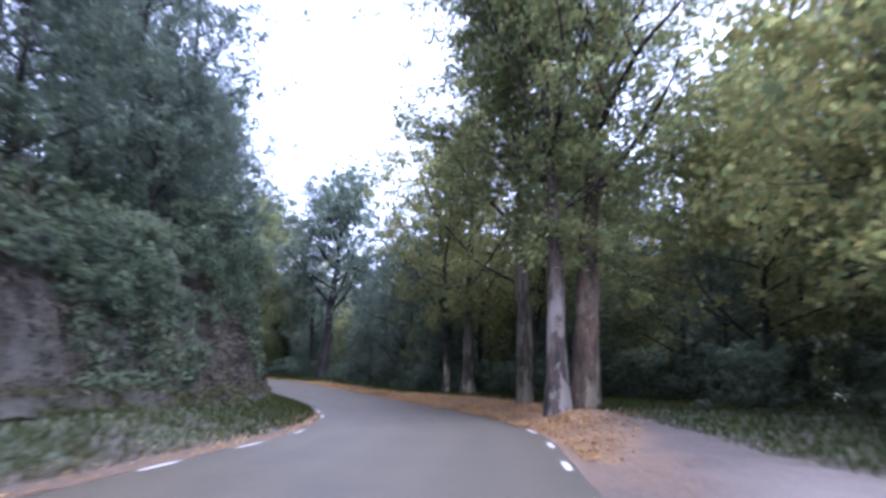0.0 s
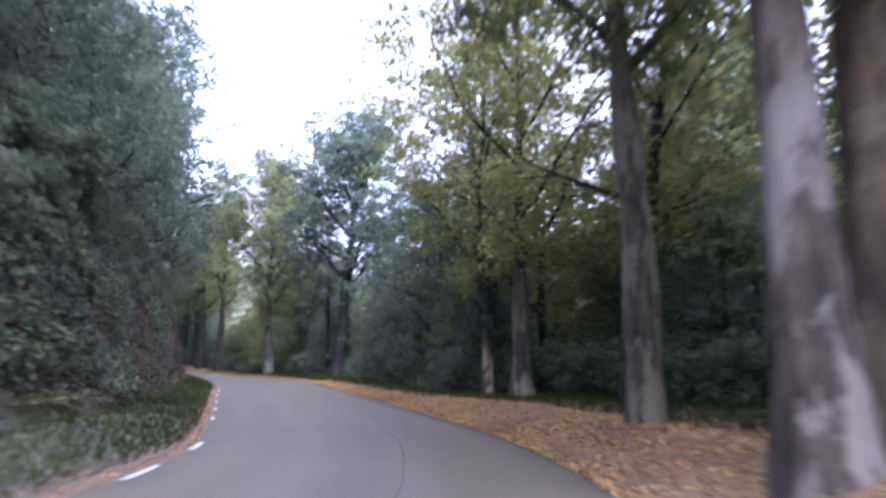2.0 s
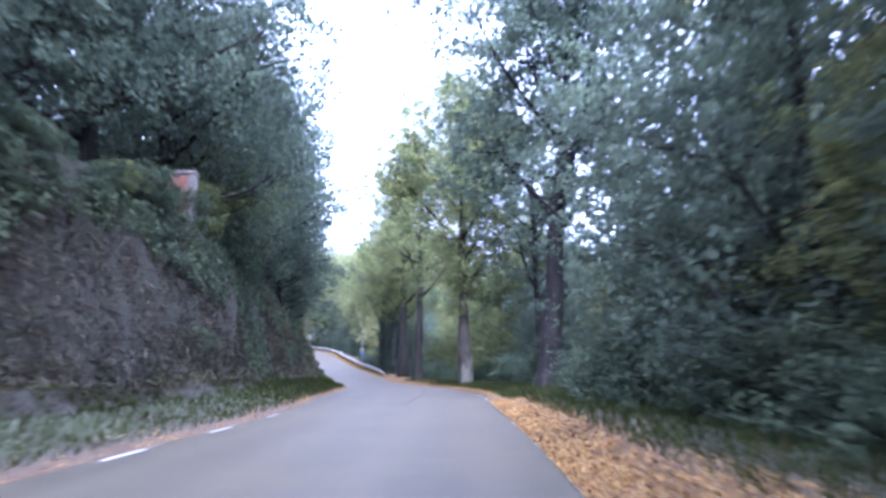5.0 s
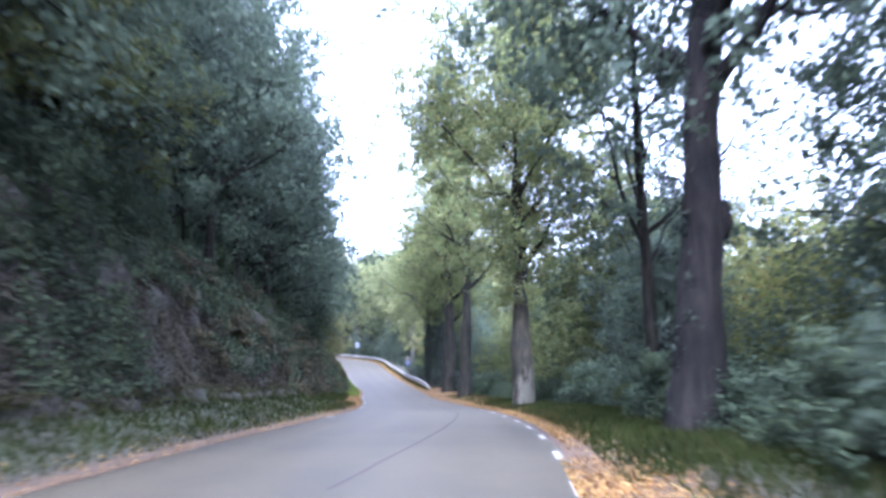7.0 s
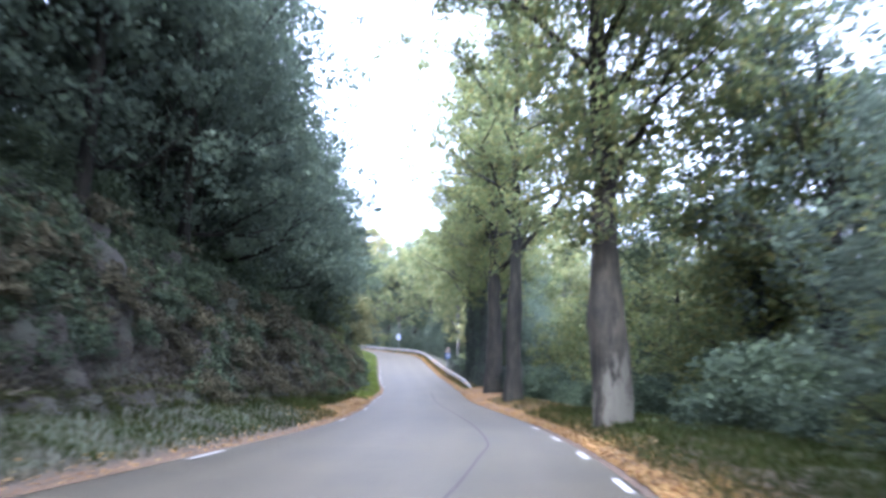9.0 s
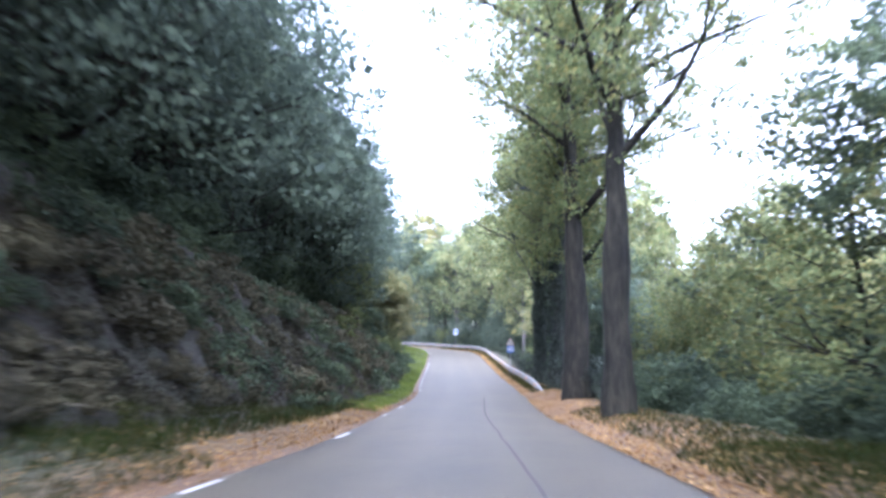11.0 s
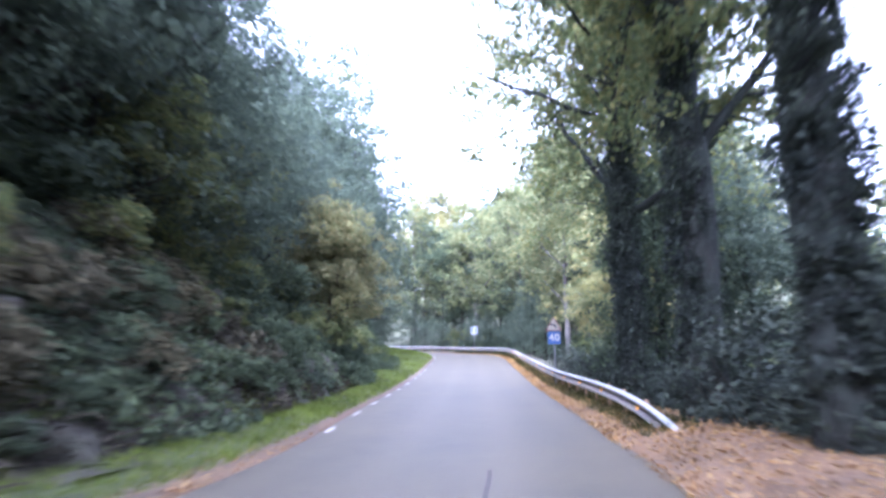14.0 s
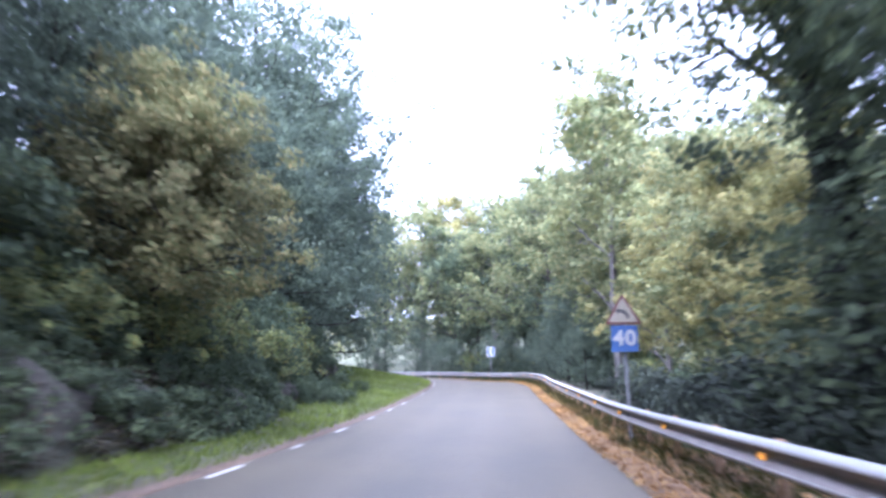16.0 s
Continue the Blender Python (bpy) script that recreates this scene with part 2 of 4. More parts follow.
_fine = catmull(np.column_stack([np.array(CENTRE, float), HALF]), 20)
_arc = np.concatenate([[0], np.cumsum(np.hypot(*np.diff(_fine[:, :2], axis=0).T))])
_arc -= _arc[60]
S_MIN, S_MAX = float(_arc[0]), float(_arc[-1])


def line(s):
    """x, y, z, half width, right x, right y at the way s along the road."""
    s = np.asarray(s, float)
    c = [np.interp(s, _arc, _fine[:, k]) for k in range(4)]
    tx = np.interp(s + 0.5, _arc, _fine[:, 0]) - np.interp(s - 0.5, _arc, _fine[:, 0])
    ty = np.interp(s + 0.5, _arc, _fine[:, 1]) - np.interp(s - 0.5, _arc, _fine[:, 1])
    n = np.hypot(tx, ty) + 1e-9
    return (*c, ty / n, -tx / n)


def nearest(x, y):
    """The way s and the offset d (right positive) of places in the plan."""
    x, y = np.atleast_1d(np.asarray(x, float)), np.atleast_1d(np.asarray(y, float))
    ss = np.arange(S_MIN, S_MAX, 1.5)
    cx, cy, _, _, rx, ry = line(ss)
    s_out, d_out = np.empty(len(x)), np.empty(len(x))
    for i in range(0, len(x), 4000):
        dx, dy = x[i:i + 4000, None] - cx, y[i:i + 4000, None] - cy
        j = (dx * dx + dy * dy).argmin(1)
        k = np.arange(len(j))
        d = dx[k, j] * rx[j] + dy[k, j] * ry[j]
        dist = np.sqrt(dx[k, j] ** 2 + dy[k, j] ** 2)
        s_out[i:i + 4000] = ss[j] + (dx[k, j] * -ry[j] + dy[k, j] * rx[j])
        d_out[i:i + 4000] = np.sign(d) * np.maximum(dist, np.abs(d))
    return s_out, d_out


def wave(x, y, scale, seed=0.0):
    """Cheap smooth noise, about -1 to 1."""
    x, y = x / scale + seed * 1.7, y / scale - seed * 2.3
    return (np.sin(x * 1.3 + 1.7 * np.sin(y * 0.9 + seed)) + np.sin(y * 1.7 + 1.3 * np.sin(x * 1.1 - seed)) + np.sin((x + y) * 0.8 + seed * 3)) / 3


VERGE_S = [-40, 10, 30, 45, 60, 75, 90, 105, 120, 130, 140, 150, 160, 172, 185, 225]
VERGE_W = [2.5, 2.3, 1.9, 1.7, 1.75, 2.3, 2.3, 1.6, 1.1, 0.95, 1.1, 2.2, 4.0, 6.0, 7.0, 5.0]
CLIFF_H = [3.7, 3.9, 4.2, 4.3, 4.3, 3.7, 3.7, 3.9, 3.4, 2.6, 2.2, 2.0, 1.6, 1.2, 1.5, 2.0]
CLIFF_RUN = [1.6, 1.4, 1.0, 0.9, 0.9, 1.3, 1.9, 2.6, 2.8, 2.6, 2.4, 2.2, 2.0, 2.0, 2.0, 2.0]


def ground_z(s, d):
    """Height of the land at the way s and offset d."""
    s, d = np.asarray(s, float), np.asarray(d, float)
    _, _, z, half, _, _ = line(s)
    left, right = np.maximum(0, -d - half), np.maximum(0, d - half)
    w, h, run = np.interp(s, VERGE_S, VERGE_W), np.interp(s, VERGE_S, CLIFF_H), np.interp(s, VERGE_S, CLIFF_RUN)
    u = np.clip((left - w - 0.25) / run, 0, 1)
    rise = np.minimum(left, w) * np.interp(s, [-40, 90, 106], [0.28, 0.28, 0.12]) + 0.07 * np.clip(left / 0.3, 0, 1) + h * (u * 0.75 + 0.25 * np.sin(u * math.pi / 2))
    step = np.interp(s, [-40, 92, 106], [0.24, 0.24, 0.0]) * (1 + 0.4 * wave(s, s * 0.4, 1.3, 6))
    rise = rise + step * np.clip((left - w + 0.16) / 0.1, 0, 1)
    beyond = np.maximum(0, left - w - run)
    rise = rise + 0.36 * np.minimum(beyond, 18) + 0.22 * np.maximum(0, beyond - 18).clip(0, 90)
    drop = np.interp(s, [-40, 40, 60, 145, 175, 225], [0.02, 0.06, 0.42, 0.42, 0.0, -0.1])
    shelf = np.interp(s, [-40, 25, 45, 70, 118, 126, 225], [9, 8, 4.5, 3.5, 2.6, 1.6, 1.6])
    far = np.maximum(0, right - shelf)
    lift = np.interp(s, [0, 12, 20, 34, 45, 118, 128, 225], [0.02, 0.12, 0.42, 0.4, 0.24, 0.26, 0.12, 0.1])
    fall = lift * np.clip(right / 1.2, 0, 1) + 0.03 * np.minimum(right, shelf) - drop * np.minimum(far, 14)
    fall = fall + 0.45 * np.maximum(0, far - np.interp(s, [-40, 150, 180, 225], [45, 45, 14, 10])).clip(0, 110) * np.interp(s, [-40, 40, 90, 225], [1, 0.9, 0.6, 0.6])
    return z + np.where(d < 0, rise, fall) - 0.0


def place(s, d, up=0.0):
    x, y, _, _, rx, ry = line(s)
    return float(x + rx * d), float(y + ry * d), float(ground_z(s, d)) + up


def ground_at(x, y):
    s, d = nearest(x, y)
    return float(ground_z(s, d)[0])


# ---- mesh helpers ----
def mesh_of(name, verts, faces, mat, smooth=False, attrs=None):
    verts, faces = np.asarray(verts, np.float32), np.asarray(faces, np.int32)
    me = bpy.data.meshes.new(name)
    k = faces.shape[1]
    me.vertices.add(len(verts))
    me.vertices.foreach_set("co", verts.ravel())
    me.loops.add(faces.size)
    me.loops.foreach_set("vertex_index", faces.ravel())
    me.polygons.add(len(faces))
    me.polygons.foreach_set("loop_start", np.arange(0, faces.size, k, dtype=np.int32))
    me.update(calc_edges=True)
    if smooth:
        me.polygons.foreach_set("use_smooth", np.ones(len(faces), bool))
    for key, val in (attrs or {}).items():
        a = me.attributes.new(key, "FLOAT", "POINT")
        a.data.foreach_set("value", np.asarray(val, np.float32))
    me.materials.append(mat)
    return me


def grid_faces(ni, nj):
    i, j = np.meshgrid(np.arange(ni - 1), np.arange(nj - 1), indexing="ij")
    a = (i * nj + j).ravel()
    return np.column_stack([a, a + 1, a + nj + 1, a + nj])[:, ::-1]


def bm_mesh(name, bm, mat):
    me = bpy.data.meshes.new(name)
    bm.to_mesh(me)
    bm.free()
    me.materials.append(mat)
    return me


def part(name, me, parent, label=""):
    ob = new(name, me)
    ob.parent = parent
    return tagged(ob, label)


def box(cx, cy, cz, sx, sy, sz, bevel=0.0, bm=None, turn=None):
    bm = bm or bmesh.new()
    m = Matrix.Translation((cx, cy, cz)) @ (turn or Matrix()) @ Matrix.Diagonal((sx, sy, sz, 1))
    made = bmesh.ops.create_cube(bm, size=1, matrix=m)["verts"]
    if bevel:
        edges = {e for v in made for e in v.link_edges}
        bmesh.ops.bevel(bm, geom=list(edges), offset=bevel, segments=1, affect="EDGES")
    return bm




def leaves(centres, spread, count, size, rng, flat=0.6, hang=0.0, core=True):
    """Leaf blades round clump centres: spread is the clumps' radius."""
    n = len(centres) * count
    c = np.repeat(np.asarray(centres, float), count, axis=0)
    spread = np.repeat(np.broadcast_to(np.asarray(spread, float), len(centres)), count)[:, None]
    v = rng.normal(size=(n, 3))
    v /= np.linalg.norm(v, axis=1)[:, None] + 1e-9
    c = c + v * spread * rng.uniform(0.25, 1, (n, 1)) * np.array([1, 1, flat])
    a = rng.normal(size=(n, 3))
    a[:, 2] = a[:, 2] * 0.5 - hang
    a /= np.linalg.norm(a, axis=1)[:, None] + 1e-9
    b = np.cross(a, rng.normal(size=(n, 3)))
    b /= np.linalg.norm(b, axis=1)[:, None] + 1e-9
    ln = size * rng.uniform(0.6, 1.3, (n, 1))
    a, b = a * ln * 0.5, b * ln * 0.3
    out = v + np.array([0, 0, 0.25])
    if core:
        hub = c - np.mean(centres, axis=0)
        hub[:, 2] *= 0.5
        out = out + 0.7 * hub / (np.linalg.norm(hub, axis=1)[:, None] + 1e-9)
    face = np.cross(a, b)
    turn = np.sign((face * out).sum(1))[:, None]
    turn[turn == 0] = 1
    b = b * turn
    face = face * turn / (np.linalg.norm(face, axis=1)[:, None] + 1e-9)
    out = out / (np.linalg.norm(out, axis=1)[:, None] + 1e-9) + face * 0.45
    out /= np.linalg.norm(out, axis=1)[:, None] + 1e-9
    V = np.stack([c - a, c - b, c + a, c + b], 1).reshape(-1, 3)
    return V, np.arange(n * 4).reshape(-1, 4), np.repeat(out, 4, axis=0)


LEAF_NORMALS = {}


def leaf_mesh(name, made, mat):
    """Leaves whose shading follows the round of their clump."""
    V, F, N = made
    me = mesh_of(name, V, F, mat, True)
    me.normals_split_custom_set_from_vertices(N.tolist())
    LEAF_NORMALS[me.name] = N
    return me


def tube(points, radii, sides):
    p, r = np.asarray(points, float), np.asarray(radii, float)
    t = np.gradient(p, axis=0)
    t /= np.linalg.norm(t, axis=1)[:, None] + 1e-9
    ref = np.where(np.abs(t[:, 2:3]) > 0.9, [[1.0, 0, 0]], [[0, 0, 1.0]])
    u = np.cross(t, ref)
    u /= np.linalg.norm(u, axis=1)[:, None]
    w = np.cross(t, u)
    a = np.linspace(0, 2 * math.pi, sides, endpoint=False)
    V = (p[:, None] + r[:, None, None] * (np.cos(a)[None, :, None] * u[:, None] + np.sin(a)[None, :, None] * w[:, None])).reshape(-1, 3)
    i, j = np.meshgrid(np.arange(len(p) - 1), np.arange(sides), indexing="ij")
    a0, a1 = (i * sides + j).ravel(), (i * sides + (j + 1) % sides).ravel()
    return V, np.column_stack([a0, a1, a1 + sides, a0 + sides])


def joined(parts):
    V, F, o = [], [], 0
    for v, f in parts:
        V.append(v)
        F.append(f + o)
        o += len(v)
    return np.vstack(V), np.vstack(F)


def limb(start, way, length, r0, rng, n=7, lift=0.25, wander=0.12):
    p, d = [np.array(start, float)], np.array(way, float)
    d /= np.linalg.norm(d)
    for _ in range(n):
        d = d + rng.normal(size=3) * wander + np.array([0, 0, lift / n])
        d /= np.linalg.norm(d)
        p.append(p[-1] + d * length / n)
    return np.array(p), r0 * np.linspace(1, 0.22, n + 1)


def tree_meshes(name, rng, height, radius, crown_from, r_trunk, bark, leaf, limbs=14, leaf_size=0.2, clumps=160, per=45,
                clump_r=0.6, lean=(0, 0), limb_parts=None, flare=1.35, top=1.0, fill=0.5, knobs=2, up=0.75, sleeve=None):
    """Trunk with limbs, and a crown of leaf clumps on them."""
    n = 16
    u = np.linspace(0, 1, n)
    sway = np.cumsum(rng.normal(size=(n, 2)) * 0.05 * r_trunk * 2, axis=0)
    spine = np.column_stack([lean[0] * u**1.2 + sway[:, 0], lean[1] * u**1.2 + sway[:, 1], height * 0.93 * u - 0.25])
    rad = r_trunk * (1 - 0.88 * u**0.9) * (1 + (flare - 1) * np.exp(-u * 22))
    for k in range(knobs):
        rad = rad * (1 + 0.22 * np.exp(-((u - rng.uniform(0.08, 0.45)) / 0.03) ** 2))
    uf = np.linspace(0, 1, 56) ** 1.25
    fine = np.column_stack([np.interp(uf, u, spine[:, k]) for k in range(3)])
    parts = [tube(fine, np.maximum(np.interp(uf, u, rad), 0.03), 14)]
    v = parts[0][0]
    ang = np.arctan2(v[:, 1], v[:, 0])
    swell = 1 + 0.10 * np.sin(ang * 3 + v[:, 2] * 0.5) * np.exp(-np.maximum(v[:, 2], 0) / 1.2) + 0.04 * np.sin(ang * 5 + v[:, 2] * 1.3)
    mid = np.column_stack([np.interp(v[:, 2], spine[:, 2], spine[:, 0]), np.interp(v[:, 2], spine[:, 2], spine[:, 1])])
    knob = np.array([noise.fractal((math.cos(q) * 1.2 + r_trunk * 40, math.sin(q) * 1.2, h * 0.9), 0.6, 2.0, 4) for q, h in zip(ang, v[:, 2])])
    v[:, :2] = mid + (v[:, :2] - mid) * (swell + 0.13 * knob)[:, None]
    tips = []
    for k in range(limbs):
        f = crown_from / height + (1 - crown_from / height) * (k + rng.uniform(0, 0.8)) / limbs * 0.95
        az = k * 2.4 + rng.uniform(-0.5, 0.5)
        base = np.array([np.interp(f, u, spine[:, i]) for i in range(3)])
        g = (f - crown_from / height) / (1 - crown_from / height)
        reach = radius * (0.55 + 0.6 * math.sin(min(1, g * 1.15 + 0.22) * math.pi)) * top ** g
        p, r = limb(base, (math.cos(az), math.sin(az), up * rng.uniform(0.5, 1.4)), reach * rng.uniform(0.85, 1.2), max(0.03, np.interp(f, u, rad) * 0.5), rng, lift=0.5)
        piece = [tube(p, r, 6)]
        tips += list(p[2:])
        for q in range(4):
            st = p[rng.integers(2, len(p) - 1)]
            p2, r2 = limb(st, (math.cos(az) + rng.normal() * 0.8, math.sin(az) + rng.normal() * 0.8, rng.uniform(-0.2, 0.9)), reach * 0.45, r[3] * 0.5, rng, n=4)
            piece.append(tube(p2, r2, 4))
            tips += list(p2[1:])
        if limb_parts is None:
            parts += piece
        else:
            limb_parts.append(mesh_of(name + "_limb", *joined(piece), bark, True))
    tips = np.array(tips)
    trunk = mesh_of(name + "_trunk", *joined(parts), bark, True)
    pick = tips[rng.integers(0, len(tips), clumps)]
    pick = pick + rng.normal(size=pick.shape) * radius * 0.16 * fill * 2
    pick = pick[pick[:, 2] > crown_from * 0.75]
    if sleeve:
        z0, many, wide = sleeve
        zs = z0 + (height * 0.9 - z0) * rng.uniform(0, 1, many) ** 1.2
        az, out = rng.uniform(0, 2 * math.pi, many), wide * rng.uniform(0.25, 1, many)
        pick = np.vstack([pick, np.column_stack([np.interp(zs, spine[:, 2], spine[:, 0]) + np.cos(az) * out, np.interp(zs, spine[:, 2], spine[:, 1]) + np.sin(az) * out, zs])])
    cr = clump_r * rng.uniform(0.6, 1.35, len(pick))
    crown = leaf_mesh(name + "_crown", leaves(pick, cr, per, leaf_size, rng, 0.7, 0.25), leaf)
    return trunk, crown


def tree(name, meshes, label, category, x, y, z, scale=1.0, turn=0.0, group="", extra=()):
    ob = new(name)
    part("trunk", meshes[0], ob)
    part("crown", meshes[1], ob)
    for n, me, lab in extra:
        part(n, me, ob, lab)
    ob.matrix_world = pose(x, y, z, 0, 0, turn) @ Matrix.Scale(scale, 4)
    return tagged(ob, label, category, group)


def bush_mesh(name, rng, radius, height, leaf, clumps=50, per=45, leaf_size=0.15, clump_r=0.4):
    """A low mound of leaf clumps on thin stems."""
    a, q = rng.uniform(0, 2 * math.pi, clumps), np.sqrt(rng.uniform(0.05, 1, clumps))
    lift = rng.uniform(0.12, 1, clumps)
    r = radius * q * np.sqrt(np.maximum(0.1, 1 - (lift * 0.9) ** 2)) * rng.uniform(0.8, 1.2, clumps)
    c = np.column_stack([np.cos(a) * r, np.sin(a) * r, lift * height])
    crown = leaf_mesh(name + "_leaves", leaves(c, clump_r * rng.uniform(0.7, 1.3, clumps), per, leaf_size, rng, 0.8), leaf)
    stems = []
    for k in range(9):
        p, rr = limb((rng.normal() * 0.1, rng.normal() * 0.1, -0.2), (*(rng.normal(size=2) * 0.7), 1), height * 0.9, 0.035, rng, n=5)
        stems.append(tube(p, rr, 4))
    return mesh_of(name + "_stems", *joined(stems), BARK_DARK, True), crown


def bush(name, meshes, label, x, y, z, scale=1.0, turn=0.0, group=""):
    ob = new(name)
    part("woody_base", meshes[0], ob)
    part("foliage", meshes[1], ob)
    ob.matrix_world = pose(x, y, z, 0, 0, turn) @ Matrix.Scale(scale, 4)
    return tagged(ob, label, "bush", group)


# ---- ground, banks, road ----
def land():
    ax = np.unique(np.concatenate([np.arange(-170, 61, 2.0), np.linspace(-170, -900, 14), np.linspace(60, 900, 16)]))
    ay = np.unique(np.concatenate([np.arange(-45, 231, 2.0), np.linspace(-45, -900, 14), np.linspace(230, 1100, 16)]))
    X, Y = np.meshgrid(ax, ay, indexing="ij")
    s, d = nearest(X.ravel(), Y.ravel())
    z = ground_z(np.clip(s, S_MIN, S_MAX), d) + wave(X.ravel(), Y.ravel(), 9, 1) * 0.25
    near = (d > -16.5) & (d < 15)
    z = np.where(near, np.where(d < 0, line(np.clip(s, S_MIN, S_MAX))[2] - 0.8, z - 1.0), z)
    z = np.minimum(z, 75 + 12 * wave(X.ravel(), Y.ravel(), 120, 2))
    me = mesh_of("ground", np.column_stack([X.ravel(), Y.ravel(), z]), grid_faces(len(ax), len(ay)), FOREST, True)
    tagged(new("ground", me), "leafy woodland floor on valley slopes beside the road", "ground", kind="structure")


def strip(name, d_of, s, attrs, mat, label, rough=0.0, category="ground", seed=0):
    """A strip along the road; d_of gives the offsets across at each s."""
    D = d_of(s)
    S = np.repeat(s[:, None], D.shape[1], 1)
    x, y, _, _, rx, ry = line(S)
    z = ground_z(S, D)
    X, Y = x + rx * D, y + ry * D
    if rough is not None:
        k = rough(S, D)
        nz = np.array([noise.fractal((a * 0.8, b * 0.8, c * 0.8 + seed), 0.45, 2.1, 5) for a, b, c in zip(X.ravel(), Y.ravel(), z.ravel())]).reshape(X.shape)
        X, Y, z = X + rx * nz * k * 0.9, Y + ry * nz * k * 0.9, z + nz * k * 0.5
    me = mesh_of(name, np.column_stack([X.ravel(), Y.ravel(), z.ravel()]), grid_faces(*D.shape), mat, True, {k: v(S, D).ravel() for k, v in attrs.items()})
    return tagged(new(name, me), label, category, kind="structure")


def half_of(s):
    return line(s)[3]


land()
S_ROAD = np.arange(S_MIN + 1, S_MAX - 1, 0.5)
# left verge and cut bank
strip("bank", lambda s: -half_of(s)[:, None] - np.interp(s, VERGE_S, VERGE_W)[:, None] - np.concatenate([[-0.3, -0.17, -0.11, -0.06, 0.02, 0.12, 0.25, 0.4], np.linspace(0.55, 3, 16), np.linspace(3.5, 14, 14)])[None],
      np.arange(S_MIN + 1, S_MAX - 1, 0.36), {}, BANK, "steep cut bank of bare brown earth and roots", lambda S, D: 0.12 + 0.42 * np.clip((-D - half_of(S) - np.interp(S, VERGE_S, VERGE_W)) / 1.0, 0, 1), "bank", 3)
strip("verge_left", lambda s: -half_of(s)[:, None] + 0.06 - np.linspace(0, 1, 12)[None] * (np.interp(s, VERGE_S, VERGE_W)[:, None] - 0.1),
      S_ROAD, {"grass": lambda S, D: np.clip((-D - half_of(S) - np.interp(S, [0, 108, 122], [0.1, 0.12, 0.06])) / 0.4, 0, 1), "litter": lambda S, D: np.clip(1 - (-D - half_of(S)) / np.interp(S, [0, 88, 96, 108, 114, 130], [0.2, 0.22, 2.6, 2.6, 0.5, 0.3]), 0, 1) * np.interp(S, [0, 70, 90, 125, 140], [0.55, 0.6, 0.9, 0.7, 0.4]),
               "gravel": lambda S, D: 0 * S}, SOIL, "grass verge with fallen leaves along the asphalt", lambda S, D: 0.05 * np.clip((-D - half_of(S)) / 0.6, 0, 1), "verge", 5)
strip("verge_right", lambda s: half_of(s)[:, None] - 0.06 + (np.linspace(0, 1, 36)[None] ** 1.5) * 17,
      S_ROAD, {"grass": lambda S, D: np.clip((D - half_of(S) - np.interp(S, [0, 18, 30, 45, 60, 100, 225], [4.0, 2.4, 2.8, 1.2, 0.9, 1.4, 0.5])) / 1.0, 0, 1) * np.interp(S, [0, 58, 90, 98, 112, 125, 225], [1, 1, 1, 0.4, 0.4, 0.8, 0.8]),
               "litter": lambda S, D: np.clip(1 - (D - half_of(S) - np.interp(S, [0, 18, 28, 38, 44, 60, 100, 225], [0.8, 1.2, 1.9, 1.6, 0.7, 0.4, 1.6, 0.6])) / 0.8, 0, 1) * np.interp(S, [0, 8, 16, 60, 70, 88, 104, 225], [0.1, 0.25, 0.9, 0.9, 0.4, 0.4, 1, 0.9]),
               "gravel": lambda S, D: np.clip(1 - np.hypot((S - 4) / 8, (D - half_of(S) - 2.6) / 2.1), 0, 0.5) * 2},
      SOIL, "verge strewn with orange fallen leaves and grass", lambda S, D: 0.10 * np.clip((D - half_of(S)) / 1.2, 0, 1), "verge", 9)


def road():
    D = np.linspace(-1, 1, 29)[None] * half_of(S_ROAD)[:, None]
    S = np.repeat(S_ROAD[:, None], 29, 1)
    x, y, z, _, rx, ry = line(S)
    edge = 0.05 * wave(S, D, 0.9, 4) * (np.abs(D) > half_of(S) - 0.05)
    X, Y = x + rx * (D + edge), y + ry * (D + edge)
    Z = z + 0.03 - 0.012 * np.abs(D) + 0.006 * wave(X, Y, 2.0, 2)
    track = np.clip(np.exp(-((D - 0.75) / 0.35) ** 2) + np.exp(-((D - 2.2) / 0.3) ** 2) + np.exp(-((D + 0.8) / 0.35) ** 2) + np.exp(-((D + 2.2) / 0.3) ** 2), 0, 1) * 0.4
    me = mesh_of("road", np.column_stack([X.ravel(), Y.ravel(), Z.ravel()]), grid_faces(len(S_ROAD), 29), ASPHALT, True, {"track": track.ravel()})
    return tagged(new("road", me), "worn grey asphalt country road with dashed edge lines", "road", kind="structure")


ROAD = road()


def ribbon(name, s0, s1, d_of, width, mat, parent, lift=0.006, wob=0.0):
    s = np.arange(s0, s1 + 0.01, max(0.25, min(0.5, (s1 - s0) / 4)))
    c = d_of(s) + wob * wave(s, s * 0.3, 0.8, 3)
    D = np.column_stack([c - width / 2, c + width / 2])
    S = np.repeat(s[:, None], 2, 1)
    x, y, z, _, rx, ry = line(S)
    Z = z + 0.03 - 0.012 * np.abs(D) + lift + 0.006 * wave(x + rx * D, y + ry * D, 2.0, 2)
    me = mesh_of(name, np.column_stack([(x + rx * D).ravel(), (y + ry * D).ravel(), Z.ravel()]), grid_faces(len(s), 2), mat)
    return part(name, me, parent)


